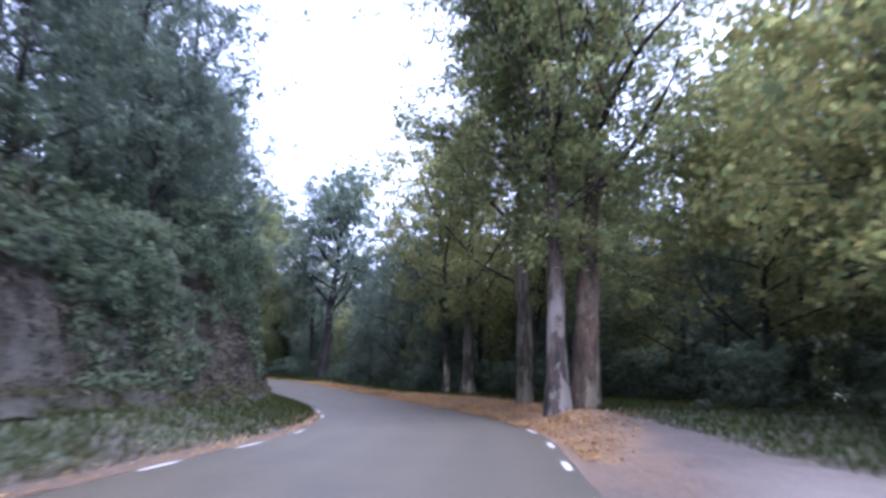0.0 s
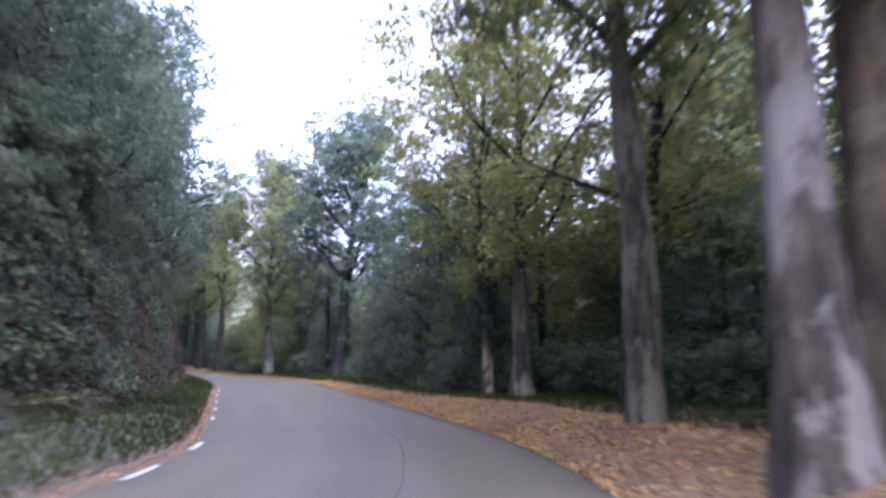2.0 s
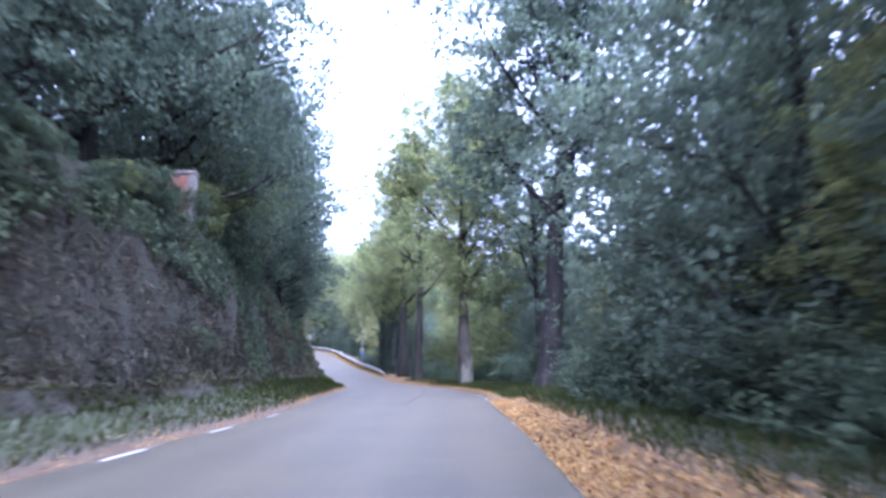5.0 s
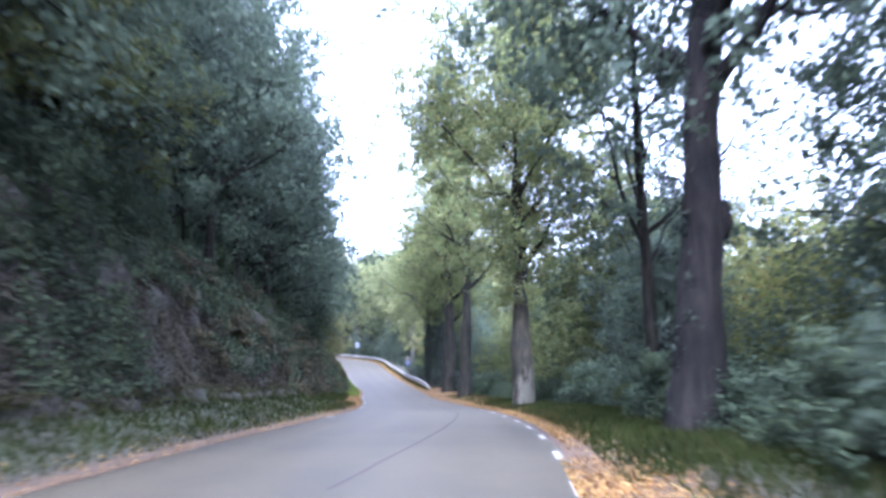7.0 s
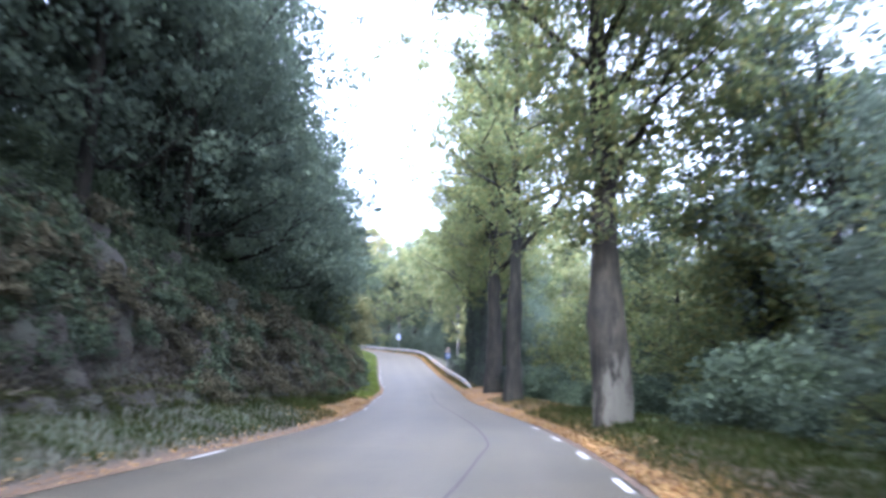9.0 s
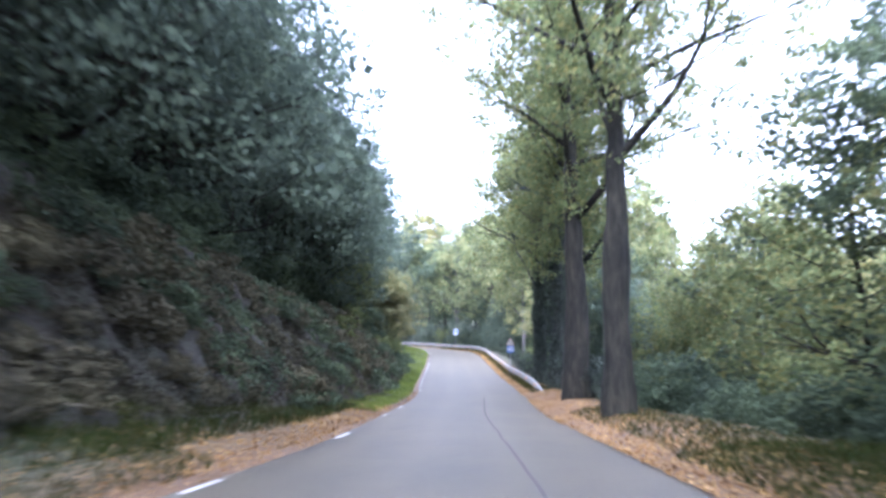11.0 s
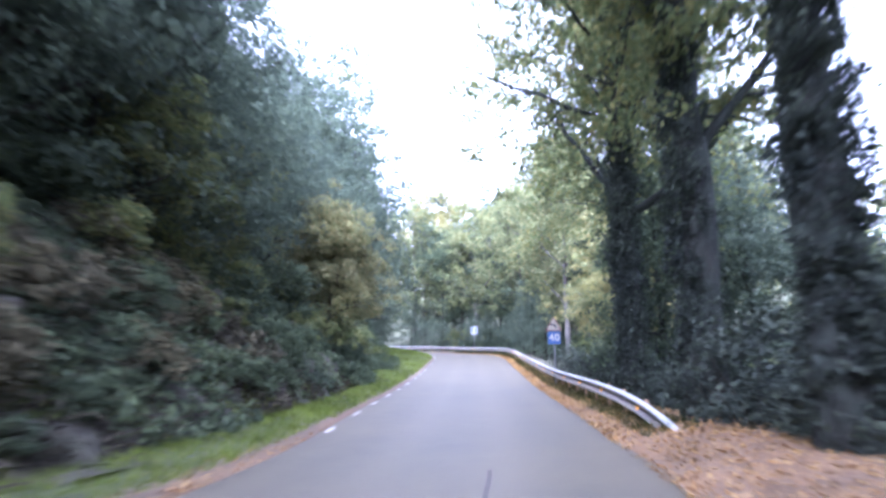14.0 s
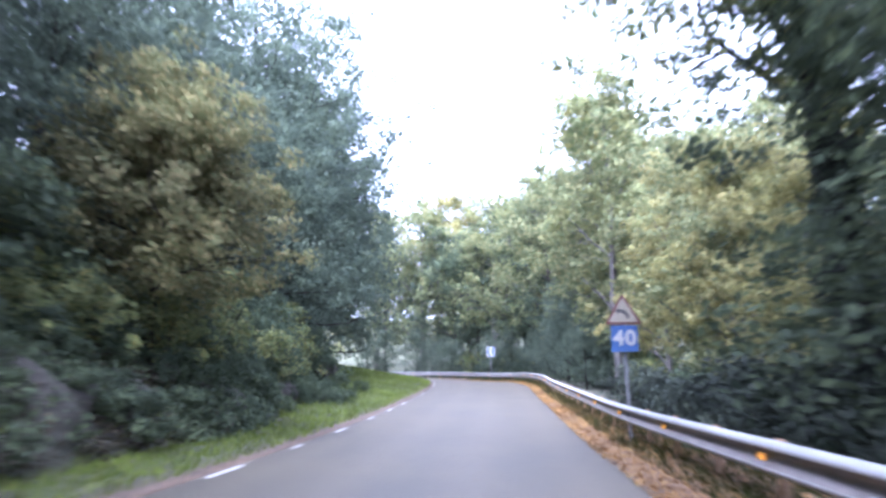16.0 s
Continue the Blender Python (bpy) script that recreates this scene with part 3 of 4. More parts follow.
worn = random.Random(5)
for side in (-1, 1):
    s = -2.0 + (1.3 if side > 0 else 0.2)
    while s < 190:
        covered = (21 < s < 45 or s > 92) if side > 0 else worn.random() < (0.6 if 58 < s < 100 else 0.15)
        if not covered:
            ribbon("edge_dash", s + worn.uniform(0, 0.3), s + worn.uniform(1.2, 1.6), lambda q: side * (half_of(q) - 0.17), 0.11, PAINT, ROAD)
        s += 3.9
ribbon("tar_seam", 62, 118, lambda s: np.interp(s, [62, 72, 84, 100, 118], [0.2, 0.9, 1.5, 0.75, 0.55]), 0.055, TAR, ROAD, 0.005, 0.02)
ribbon("tar_seam", 22, 34, lambda s: np.interp(s, [22, 34], [0.5, 0.9]), 0.03, TAR, ROAD, 0.005, 0.02)


# ---- guard rail and signs ----
def guard_rail():
    rail = tagged(new("guard_rail"), "galvanised steel guard rail with amber reflectors beside the road", "guard rail")
    s0, s1 = 120.8, 214.0
    s = np.concatenate([np.arange(s0, s0 + 3, 0.4), np.arange(s0 + 3, s1, 0.8)])
    off = half_of(s) + 0.68 + 0.25 * np.exp(-(s - s0) / 2.0)
    x, y, z, _, rx, ry = line(s)
    zz = z + 0.71 - 0.56 * np.exp(-(s - s0) / 2.1)
    prof = [(0.0, 0.0), (-0.05, -0.015), (-0.08, -0.045), (-0.08, -0.075), (-0.02, -0.12), (0.0, -0.155), (-0.02, -0.19), (-0.08, -0.235), (-0.08, -0.265), (-0.05, -0.295), (0.0, -0.31), (0.012, -0.31), (0.012, 0.0)]
    V = np.stack([np.column_stack([x + rx * (off + a), y + ry * (off + a), zz + b]) for a, b in prof], 1)
    beam = mesh_of("beam", V.reshape(-1, 3), grid_faces(len(s), len(prof)), STEEL, False)
    # faces of the middle groove take a darker brownish steel
    beam.materials.append(STEEL_GROOVE)
    beam.polygons.foreach_set("material_index", np.array([1 if 3 <= i % (len(prof) - 1) <= 6 else 0 for i in range(len(beam.polygons))], np.int32))
    part("beam", beam, rail)
    post = bm_mesh("post", box(0, 0, 0.2, 0.06, 0.11, 0.95, 0.01), STEEL_DARK)
    spacer = bm_mesh("spacer", box(0, 0, 0, 0.08, 0.12, 0.2, 0.015), STEEL)
    amber = bm_mesh("reflector", box(0, 0, 0, 0.02, 0.055, 0.07, 0.006), AMBER)
    q, k = s0 + 0.5, 1
    while q < s1 - 2:
        px, py, pz, hf, ax, ay = (float(v) for v in line(q))
        o = hf + 0.68 + 0.25 * math.exp(-(q - s0) / 2.0)
        zt = pz + 0.71 - 0.56 * math.exp(-(q - s0) / 2.1)
        yaw = math.degrees(math.atan2(ay, ax))
        ob = part("post", post, rail)
        ob.matrix_world = pose(px + ax * (o + 0.12), py + ay * (o + 0.12), zt - 0.68, 0, 0, yaw)
        ob = part("spacer", spacer, rail)
        ob.matrix_world = pose(px + ax * (o + 0.05), py + ay * (o + 0.05), zt - 0.155, 0, 0, yaw)
        if k % 2 == 0:
            ob = part("reflector", amber, rail, "amber reflector")
            ob.matrix_world = pose(px + ax * (o - 0.06), py + ay * (o - 0.06), zt - 0.155, 0, 0, yaw + 78)
        q += 2.1
        k += 1


def text_mesh(body, size, mat):
    cu = bpy.data.curves.new("digits", "FONT")
    cu.body, cu.size, cu.extrude, cu.align_x, cu.align_y, cu.offset = body, size, 0.002, "CENTER", "CENTER", 0.014
    cu.space_character = 1.12
    tmp = new("digits", cu)
    me = bpy.data.meshes.new_from_object(tmp.evaluated_get(bpy.context.evaluated_depsgraph_get()))
    bpy.data.objects.remove(tmp)
    me.materials.clear()
    me.materials.append(mat)
    return me


def rounded_poly(corners, r, depth, zc=0.0):
    """A flat plate in x and z with rounded corners, its front to -y."""
    pts = []
    n = len(corners)
    for i in range(n):
        p, a, b = Vector(corners[i]), Vector(corners[i - 1]), Vector(corners[(i + 1) % n])
        u, w = (a - p).normalized(), (b - p).normalized()
        for t in np.linspace(0, 1, 6):
            pts.append(p + u * r * (1 - t) ** 2 + w * r * t**2)
    bm = bmesh.new()
    f = bm.faces.new([bm.verts.new((p.x, 0, p.y)) for p in pts])
    out = bmesh.ops.extrude_face_region(bm, geom=[f])["geom"]
    bmesh.ops.translate(bm, verts=[g for g in out if isinstance(g, bmesh.types.BMVert)], vec=(0, depth, 0))
    bmesh.ops.recalc_face_normals(bm, faces=bm.faces)
    return bm


def post_mesh(h):
    bm = bmesh.new()
    bmesh.ops.create_cone(bm, cap_ends=True, segments=12, radius1=0.035, radius2=0.035, depth=h, matrix=Matrix.Translation((0, 0.05, h / 2)))
    return bm_mesh("post", bm, POST_GREY)


def bend_sign(x, y, z, top, yaw):
    sign = tagged(new("road_sign"), "red-bordered triangular bend sign over a blue 40 plate", "road sign")
    sign.matrix_world = pose(x, y, z, 0, 0, yaw)
    h, sq, tri = top - z, 0.52, 0.72
    zb = h - tri * 0.866 - 0.02 - sq
    part("post", post_mesh(h - 0.15), sign)
    t0 = zb + sq + 0.02
    part("triangle_plate", bm_mesh("triangle", rounded_poly([(-tri / 2, t0), (tri / 2, t0), (0, t0 + tri * 0.866)], 0.06, 0.014), SIGN_RED), sign, "red border of the warning triangle")
    k = 0.79
    c = t0 + tri * 0.2887
    inner = [(-tri / 2 * k, c - tri * 0.2887 * k), (tri / 2 * k, c - tri * 0.2887 * k), (0, c + tri * 0.577 * k)]
    ob = part("triangle_face", bm_mesh("face", rounded_poly(inner, 0.04, 0.003), SIGN_WHITE), sign, "off-white face of the warning triangle")
    ob.matrix_basis = pose(0, -0.005, 0)
    curve = []
    for a in np.linspace(0, 95, 10):
        t = radians(a)
        curve.append((0.09 - 0.15 * (1 - math.cos(t)) - 0.0, c - 0.09 + 0.15 * math.sin(t)))
    bm = bmesh.new()
    left, right = [], []
    for i, (px, pz) in enumerate(curve):
        t = radians(95 * i / 9)
        nx, nz = math.cos(t) * 0.034, math.sin(t) * 0.034
        left.append(bm.verts.new((px - nx, -0.008, pz - nz)))
        right.append(bm.verts.new((px + nx, -0.008, pz + nz)))
    for i in range(9):
        bm.faces.new((left[i], right[i], right[i + 1], left[i + 1]))
    ex, ez = curve[-1]
    bm.faces.new([bm.verts.new(p) for p in ((ex, -0.008, ez + 0.07), (ex, -0.008, ez - 0.07), (ex - 0.09, -0.008, ez - 0.005))])
    part("bend_arrow", bm_mesh("arrow", bm, SIGN_BLACK), sign, "black left bend arrow")
    part("speed_plate", bm_mesh("plate", rounded_poly([(-sq / 2, zb), (sq / 2, zb), (sq / 2, zb + sq), (-sq / 2, zb + sq)], 0.03, 0.012), SIGN_BLUE), sign, "blue square speed plate")
    ob = part("digits", text_mesh("40", 0.41, SIGN_DIGIT), sign, "white digits 40")
    ob.matrix_basis = pose(0, -0.006, zb + sq / 2, 90, 0, 0)


def chevron_sign(x, y, z, mid, yaw):
    sign = tagged(new("chevron_sign"), "blue and white chevron board on a post at the bend", "road sign")
    sign.matrix_world = pose(x, y, z, 0, 0, yaw)
    w, hgt = 0.72, 0.85
    zb = mid - z - hgt / 2
    part("post", post_mesh(zb + hgt - 0.05), sign)
    part("board", bm_mesh("board", rounded_poly([(-w / 2, zb), (w / 2, zb), (w / 2, zb + hgt), (-w / 2, zb + hgt)], 0.03, 0.012), SIGN_DIGIT), sign, "white sign board")
    for k in (-1, 1):
        bm = bmesh.new()
        for half in (0, 1):
            z0, z1 = zb + hgt / 2, (zb + 0.04 if half else zb + hgt - 0.04)
            xs = k * 0.2
            vs = [bm.verts.new(p) for p in ((xs - 0.15, -0.006, z0), (xs + 0.02, -0.006, z0), (xs + 0.17, -0.006, z1), (xs, -0.006, z1))]
            f = bm.faces.new(vs)
        part("chevron", bm_mesh("chevron", bm, SIGN_BLUE), sign, "blue chevron stripe")


guard_rail()
bend_sign(-53.5, 126.18, ground_at(-53.5, 126.18) - 0.3, 9.05, 38)
chevron_sign(-86.85, 162.8, ground_at(-86.85, 162.8) - 0.3, 14.31, 42)

# ---- trees beside the road on the valley side ----
def rng_of(k):
    return np.random.default_rng(100 + k)


def single(name, k, label, x, y, category="tree", scale=1.0, turn=0.0, sink=0.0, extra=(), **kw):
    limbs_made = []
    meshes = tree_meshes(name, rng_of(k), limb_parts=limbs_made, **kw)
    ob = tree(name, meshes, label, category, x, y, ground_at(x, y) - sink, scale, turn, "", extra)
    stem = [c for c in ob.children if c.name.startswith("trunk")][0]
    for me in limbs_made:
        part("limb", me, stem)
    return ob


def ivy_mesh(name, rng, height, r, count=5200, size=0.14, bulge=0.25, base=0.0, lean=(0, 0)):
    """Ivy leaves wrapped round a trunk."""
    n = count // 26
    z = rng.uniform(0, 1, n) * height
    a = rng.uniform(0, 2 * math.pi, n)
    rr = r * (1 - 0.5 * z / height) * 0.9 + bulge * rng.uniform(0, 1, n) ** 3 * (0.6 + 0.4 * np.sin(z * 2.1 + a * 2))
    z = base + z * (1 - base / height)
    c = np.column_stack([np.cos(a) * rr + lean[0] * z, np.sin(a) * rr + lean[1] * z, z])
    return leaf_mesh(name, leaves(c, 0.2 * rng.uniform(0.5, 1.5, n), 26, size, rng, 1.2, 0.6), LEAF_IVY)


def burl_mesh(rng, r):
    """A knobbly stub that stands out from a trunk."""
    p = np.array([(0.4, 0.2, 3.2), (0.54, 0.29, 3.5), (0.63, 0.35, 3.8), (0.68, 0.39, 4.0), (0.69, 0.4, 4.1)])
    v, f = tube(p, r * np.array([0.7, 1.0, 1.0, 0.7, 0.1]), 12)
    return mesh_of("burl", v + rng.normal(size=v.shape) * 0.03, f, BARK_BLACK, True)


single("poplar", 1, "tall poplar with peeling white bark on the leafy verge", 3.42, 22.4, sleeve=(4.4, 120, 1.3), height=19, radius=5.0, crown_from=6.6, r_trunk=0.34, bark=BARK_PALE, leaf=LEAF_POPLAR, limbs=16, clumps=529, per=60, leaf_size=0.175, clump_r=0.75, lean=(-0.3, 0.6))
single("poplar", 2, "tall poplar with reddish brown bark beside a white-barked one", 4.25, 22.9, height=21, radius=5.8, crown_from=7.6, sleeve=(6.0, 50, 1.2), r_trunk=0.4, bark=BARK_RED, leaf=LEAF_POPLAR, limbs=16, clumps=575, per=60, leaf_size=0.175, clump_r=0.75, lean=(1.6, 0.4))
single("poplar", 3, "knobbly grey poplar on the leafy verge", 3.05, 28.7, sleeve=(6.5, 50, 1.2), height=18, radius=4.8, crown_from=6.4, r_trunk=0.29, bark=BARK_KNOB, leaf=LEAF_POPLAR, limbs=15, clumps=482, per=60, leaf_size=0.175, clump_r=0.75, knobs=4)
single("poplar", 4, "slender poplar with a flared pale foot", 1.29, 39.9, sink=0.08, sleeve=(4.5, 60, 1.2), height=18, radius=5.2, crown_from=4.6, r_trunk=0.26, bark=BARK_DULL, leaf=LEAF_YELLOW, limbs=14, clumps=360, per=60, leaf_size=0.175, clump_r=0.75, flare=1.9)
single("poplar", 5, "forked leaning poplar with thin autumn leaves", 0.2, 41.9, sleeve=(3.6, 70, 1.2), height=17, radius=5, crown_from=3.6, r_trunk=0.19, bark=BARK_DULL, leaf=LEAF_YELLOW, limbs=14, clumps=300, per=60, leaf_size=0.175, clump_r=0.75, lean=(-0.9, 4.2), extra=[("ivy", ivy_mesh("ivy", rng_of(64), 6.2, 0.3, 6000, 0.1, 0.22, 2.3, (-0.03, 0.14)), "dark ivy leaves")])
single("tree", 19, "dark leaning trunk among yellowing leaves", 3.75, 33.9, sleeve=(4.0, 50, 1.2), height=15, radius=4.4, crown_from=4.5, r_trunk=0.25, bark=BARK_DARK, leaf=LEAF_YELLOW, limbs=12, clumps=240, per=50, leaf_size=0.175, clump_r=0.75, lean=(2.4, 0.6))
ivyd = ivy_mesh("ivy", rng_of(61), 7, 0.42, 2600, 0.08, 0.08)
single("tree", 6, "dark broad trunk wrapped in ivy beside the road", -10.8, 66.35, lean=(1.6, 0.8), height=19, radius=6.4, crown_from=6.0, r_trunk=0.44, bark=BARK_BLACK, leaf=LEAF_OAK, limbs=20, clumps=950, per=44, leaf_size=0.22, clump_r=0.75, extra=[("ivy", ivyd, "dark ivy leaves"), ("burl", burl_mesh(rng_of(63), 0.27), "rough burl where a limb was cut")])
single("poplar", 7, "tall poplar with a bare pale patch at its foot", -21.25, 83.8, flare=1.15, sleeve=(4.6, 150, 1.6), height=21, radius=6.2, crown_from=6.4, r_trunk=0.44, bark=BARK_BROWN, leaf=LEAF_POPLAR, limbs=18, clumps=1400, per=60, leaf_size=0.175, clump_r=0.75)
ivye = ivy_mesh("ivy", rng_of(62), 8, 0.3, 3000)
single("tree", 8, "thin ivy-clad tree down the valley slope", -19.0, 90.2, height=14, radius=3.4, crown_from=4.2, r_trunk=0.2, bark=BARK_IVY, leaf=LEAF_POPLAR, limbs=13, clumps=250, per=40, leaf_size=0.22, clump_r=0.75, extra=[("ivy", ivye, "dark ivy leaves")])
single("tree", 9, "thin ivy-clad tree down the valley slope", -17.0, 89.5, height=13, radius=3.2, crown_from=4.0, r_trunk=0.18, bark=BARK_IVY, leaf=LEAF_POPLAR, limbs=13, clumps=250, per=40, leaf_size=0.22, clump_r=0.75, extra=[("ivy", ivye, "dark ivy leaves")])
single("poplar", 10, "tall grey poplar with a long side limb", -31.9, 98.7, sleeve=(9.0, 70, 1.2), top=0.8, height=23, radius=6.6, crown_from=7.8, r_trunk=0.41, bark=BARK_GREY, leaf=LEAF_POPLAR, limbs=18, clumps=640, per=60, leaf_size=0.175, clump_r=0.75, lean=(0.4, 0.2))
single("poplar", 11, "massive rough-barked poplar by the guard rail end", -37.1, 106.1, sleeve=(7.0, 70, 1.2), top=0.75, height=23, radius=5.8, crown_from=8.0, flare=1.5, r_trunk=0.5, bark=BARK_DARK, leaf=LEAF_POPLAR, limbs=18, clumps=560, per=60, leaf_size=0.175, clump_r=0.75)
for k, (x, y, r, wide) in enumerate(((-38.97, 109.4, 0.42, 3.8), (-42.5, 113.9, 0.4, 3.6), (-46.0, 118.1, 0.34, 6.4), (-49.25, 125.5, 0.3, 5.4))):
    iv = ivy_mesh("ivy", rng_of(70 + k), 14, r, 26000, 0.105, 0.3)
    single("tree", 12 + k, "tall trunk thickly clad in dark ivy behind the rail", x, y, sleeve=(7.0, 120, 1.4), top=0.7, height=20 - k % 3, radius=wide, crown_from=5.5, r_trunk=r, bark=BARK_IVY, leaf=LEAF_POPLAR, limbs=17, clumps=int(wide * 115), per=44, leaf_size=0.18, clump_r=0.7, flare=1.1, extra=[("ivy", iv, "dark ivy leaves")])
single("tree", 17, "low dark leafy tree between the clad trunks behind the rail", -47.1, 122.5, height=9.5, radius=2.3, crown_from=0.9, r_trunk=0.15, bark=BARK_IVY, leaf=LEAF_BANK, limbs=18, clumps=330, per=44, leaf_size=0.16, clump_r=0.6, up=0.4, fill=0.8)

# woodland on the valley side
YELLOWS = [tree_meshes("yellow_tree", rng_of(30 + k), height=11 + k, radius=4.0, crown_from=2.0, r_trunk=0.14, bark=BARK_DARK, leaf=(LEAF_YELLOW, LEAF_POPLAR, LEAF_BANK)[k], limbs=17, clumps=330, per=40, clump_r=0.7, up=0.45) for k in range(3)]
# first two carry haze in the leaf colour, the third is pale gold
PALES = [tree_meshes("pale_tree", rng_of(40 + k), height=15, radius=3.4, crown_from=3.0, r_trunk=0.19, bark=BARK_ASH, leaf=(LEAF_HAZE, LEAF_HAZE, LEAF_GOLD)[k], limbs=16, clumps=260, per=40, leaf_size=0.24, clump_r=0.75) for k in range(3)]
OAKS = [tree_meshes("oak", rng_of(50 + k), height=12 + 1.3 * k, radius=4.4, crown_from=0.9, r_trunk=0.22, bark=BARK_DARK, leaf=LEAF_OAK, limbs=24, clumps=480, per=44, leaf_size=0.2, clump_r=0.8, up=0.3, fill=0.8) for k in range(4)]
OAKS_BACK = [tree_meshes("oak", rng_of(90 + k), height=13 + 1.3 * k, radius=4.4, crown_from=1.2, r_trunk=0.22, bark=BARK_DARK, leaf=LEAF_OAK, limbs=12, clumps=170, per=30, leaf_size=0.36, clump_r=1.1, up=0.3, fill=0.8) for k in range(2)]
YELLOWS_BACK = [tree_meshes("yellow_tree", rng_of(94 + k), height=12, radius=4.0, crown_from=2.0, r_trunk=0.14, bark=BARK_DARK, leaf=(LEAF_YELLOW, LEAF_POPLAR, LEAF_BANK)[k], limbs=10, clumps=140, per=30, leaf_size=0.32, clump_r=0.95, up=0.45) for k in range(3)]
SPARSE = [tree_meshes("sparse_tree", rng_of(57 + 2 * k), height=15, radius=4.2, crown_from=4, r_trunk=0.2, bark=BARK_DARK, leaf=(LEAF_OAK, LEAF_YELLOW)[k], limbs=16, clumps=150, per=40, leaf_size=0.2, clump_r=0.7) for k in range(2)]
SHRUBS = [bush_mesh("shrub", rng_of(80 + k), 1.5, 1.9, (LEAF_BANK, LEAF_UNDER, LEAF_POPLAR, LEAF_IVY)[k], 56, 42, 0.14) for k in range(4)]
DRY = [bush_mesh("dry_brush", rng_of(86 + k), 1.3, 1.3, leaf, 48, 34, 0.17, 0.34) for k, leaf in enumerate((LEAF_DRY, LEAF_BANK))]
wood = random.Random(11)


def scatter(kind, meshes, label, category, s0, s1, d0, d1, step, group, lo=0.8, hi=1.25):
    s = s0
    while s < s1:
        d = wood.uniform(d0, d1)
        half = float(half_of(s))
        x, y, z = place(s, (half + d) if d > 0 else (-half + d))
        tree(kind, wood.choice(meshes), label, category, x, y, z - 0.15, wood.uniform(lo, hi), wood.uniform(0, 360), group)
        s += step * wood.uniform(0.7, 1.3)


YELLOWING = "yellowing woodland trees"
for ts, td, tk in ((79, -7.4, 0.95), (84, -7.8, 1.0), (90, -7.6, 1.0), (20, -8.2, 0.9), (25.5, -8.0, 0.85)):
    tx, ty, tz = place(ts, td)
    tree("tree", SPARSE[0], "thin-leaved dark tree rising beside the road", "tree", tx, ty, tz - 0.15, tk, ts * 37, "thin roadside trees")
scatter("tree", YELLOWS[:2], "yellow-green tree on the valley edge", "tree", 72, 84, 8.5, 11, 3.6, YELLOWING, 0.75, 0.95)
scatter("tree", YELLOWS[:2], "slender yellowing woodland tree on the valley side", "tree", 14, 48, 8, 10.5, 5.2, YELLOWING)
scatter("tree", YELLOWS, "yellow-green woodland tree with autumn leaves", "tree", 8, 80, 13, 20, 4.0, YELLOWING, 1.0, 1.5)
scatter("tree", YELLOWS_BACK, "yellow-green woodland tree with autumn leaves", "tree", -6, 90, 24, 36, 4.5, YELLOWING, 1.2, 1.8)
scatter("tree", SPARSE[:1], "thin-leaved dark tree on the valley side", "tree", 57, 65, 7.5, 9.0, 4.0, "thin valley trees", 1.0, 1.3)
scatter("oak", OAKS[:2], "dense dark evergreen oak on the valley side", "tree", 54.5, 57, 5.0, 7.0, 4.2, "evergreen oaks", 0.7, 0.9)
for ts, td, tk in ((43.5, 6.2, 0.95), (47.5, 6.6, 1.0)):
    tx, ty, tz = place(ts, td + 3.2)
    tree("tree", SPARSE[1], "thin yellowing tree close beside the road", "tree", tx, ty, tz - 0.15, tk, ts * 53, YELLOWING)
scatter("tree", [YELLOWS[1], YELLOWS[2], OAKS[0]], "low green tree at the edge of the wood", "tree", 44, 59, 3.6, 4.6, 3.0, "wood edge trees", 0.32, 0.48)
tree("oak", OAKS[2], "dense dark evergreen oak close beside the road", "tree", -2.2, 51.6, ground_at(-2.2, 51.6) - 0.15, 0.8, 40, "evergreen oaks")
scatter("oak", OAKS, "low dark evergreen oak behind the poplars", "tree", 24, 44, 6.5, 8.0, 7.0, "evergreen oaks", 0.35, 0.5)
for x, y, k in ((-12.7, 72.0, 1.0), (-14.0, 86.0, 0.85), (-16.6, 88.0, 1.1)):
    tree("tree", SPARSE[0], "thin-leaved dark tree on the valley side", "tree", x, y, ground_at(x, y) - 0.15, k, x * 50, "thin valley trees")
for x, y, k in ((-13.9, 79.0, 0.5), (-14.0, 82.8, 0.45), (-12.6, 73.5, 0.4)):
    tree("oak", OAKS[1], "low dark evergreen oak on the valley side", "tree", x, y, ground_at(x, y) - 0.15, k, x * 50, "evergreen oaks")
scatter("oak", OAKS, "dark evergreen oak on the valley side", "tree", 50, 68, 7.5, 10, 6.0, "evergreen oaks", 0.6, 0.85)
scatter("tree", YELLOWS[1:], "yellow-green tree just below the road", "tree", 90, 105, 7.5, 10.5, 3.2, "valley slope trees", 0.8, 1.05)
scatter("tree", [YELLOWS[2], YELLOWS[1], PALES[0]], "green woodland tree down the valley slope", "tree", 70, 120, 12, 20, 5.5, "valley slope trees", 0.9, 1.2)
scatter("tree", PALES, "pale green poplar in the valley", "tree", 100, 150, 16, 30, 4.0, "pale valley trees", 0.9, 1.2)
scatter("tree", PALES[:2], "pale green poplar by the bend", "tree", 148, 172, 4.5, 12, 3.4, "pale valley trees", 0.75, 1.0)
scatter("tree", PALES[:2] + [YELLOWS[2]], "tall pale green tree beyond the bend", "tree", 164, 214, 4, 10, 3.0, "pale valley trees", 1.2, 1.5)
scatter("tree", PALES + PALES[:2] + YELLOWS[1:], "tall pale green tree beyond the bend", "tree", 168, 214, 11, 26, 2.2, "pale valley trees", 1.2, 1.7)
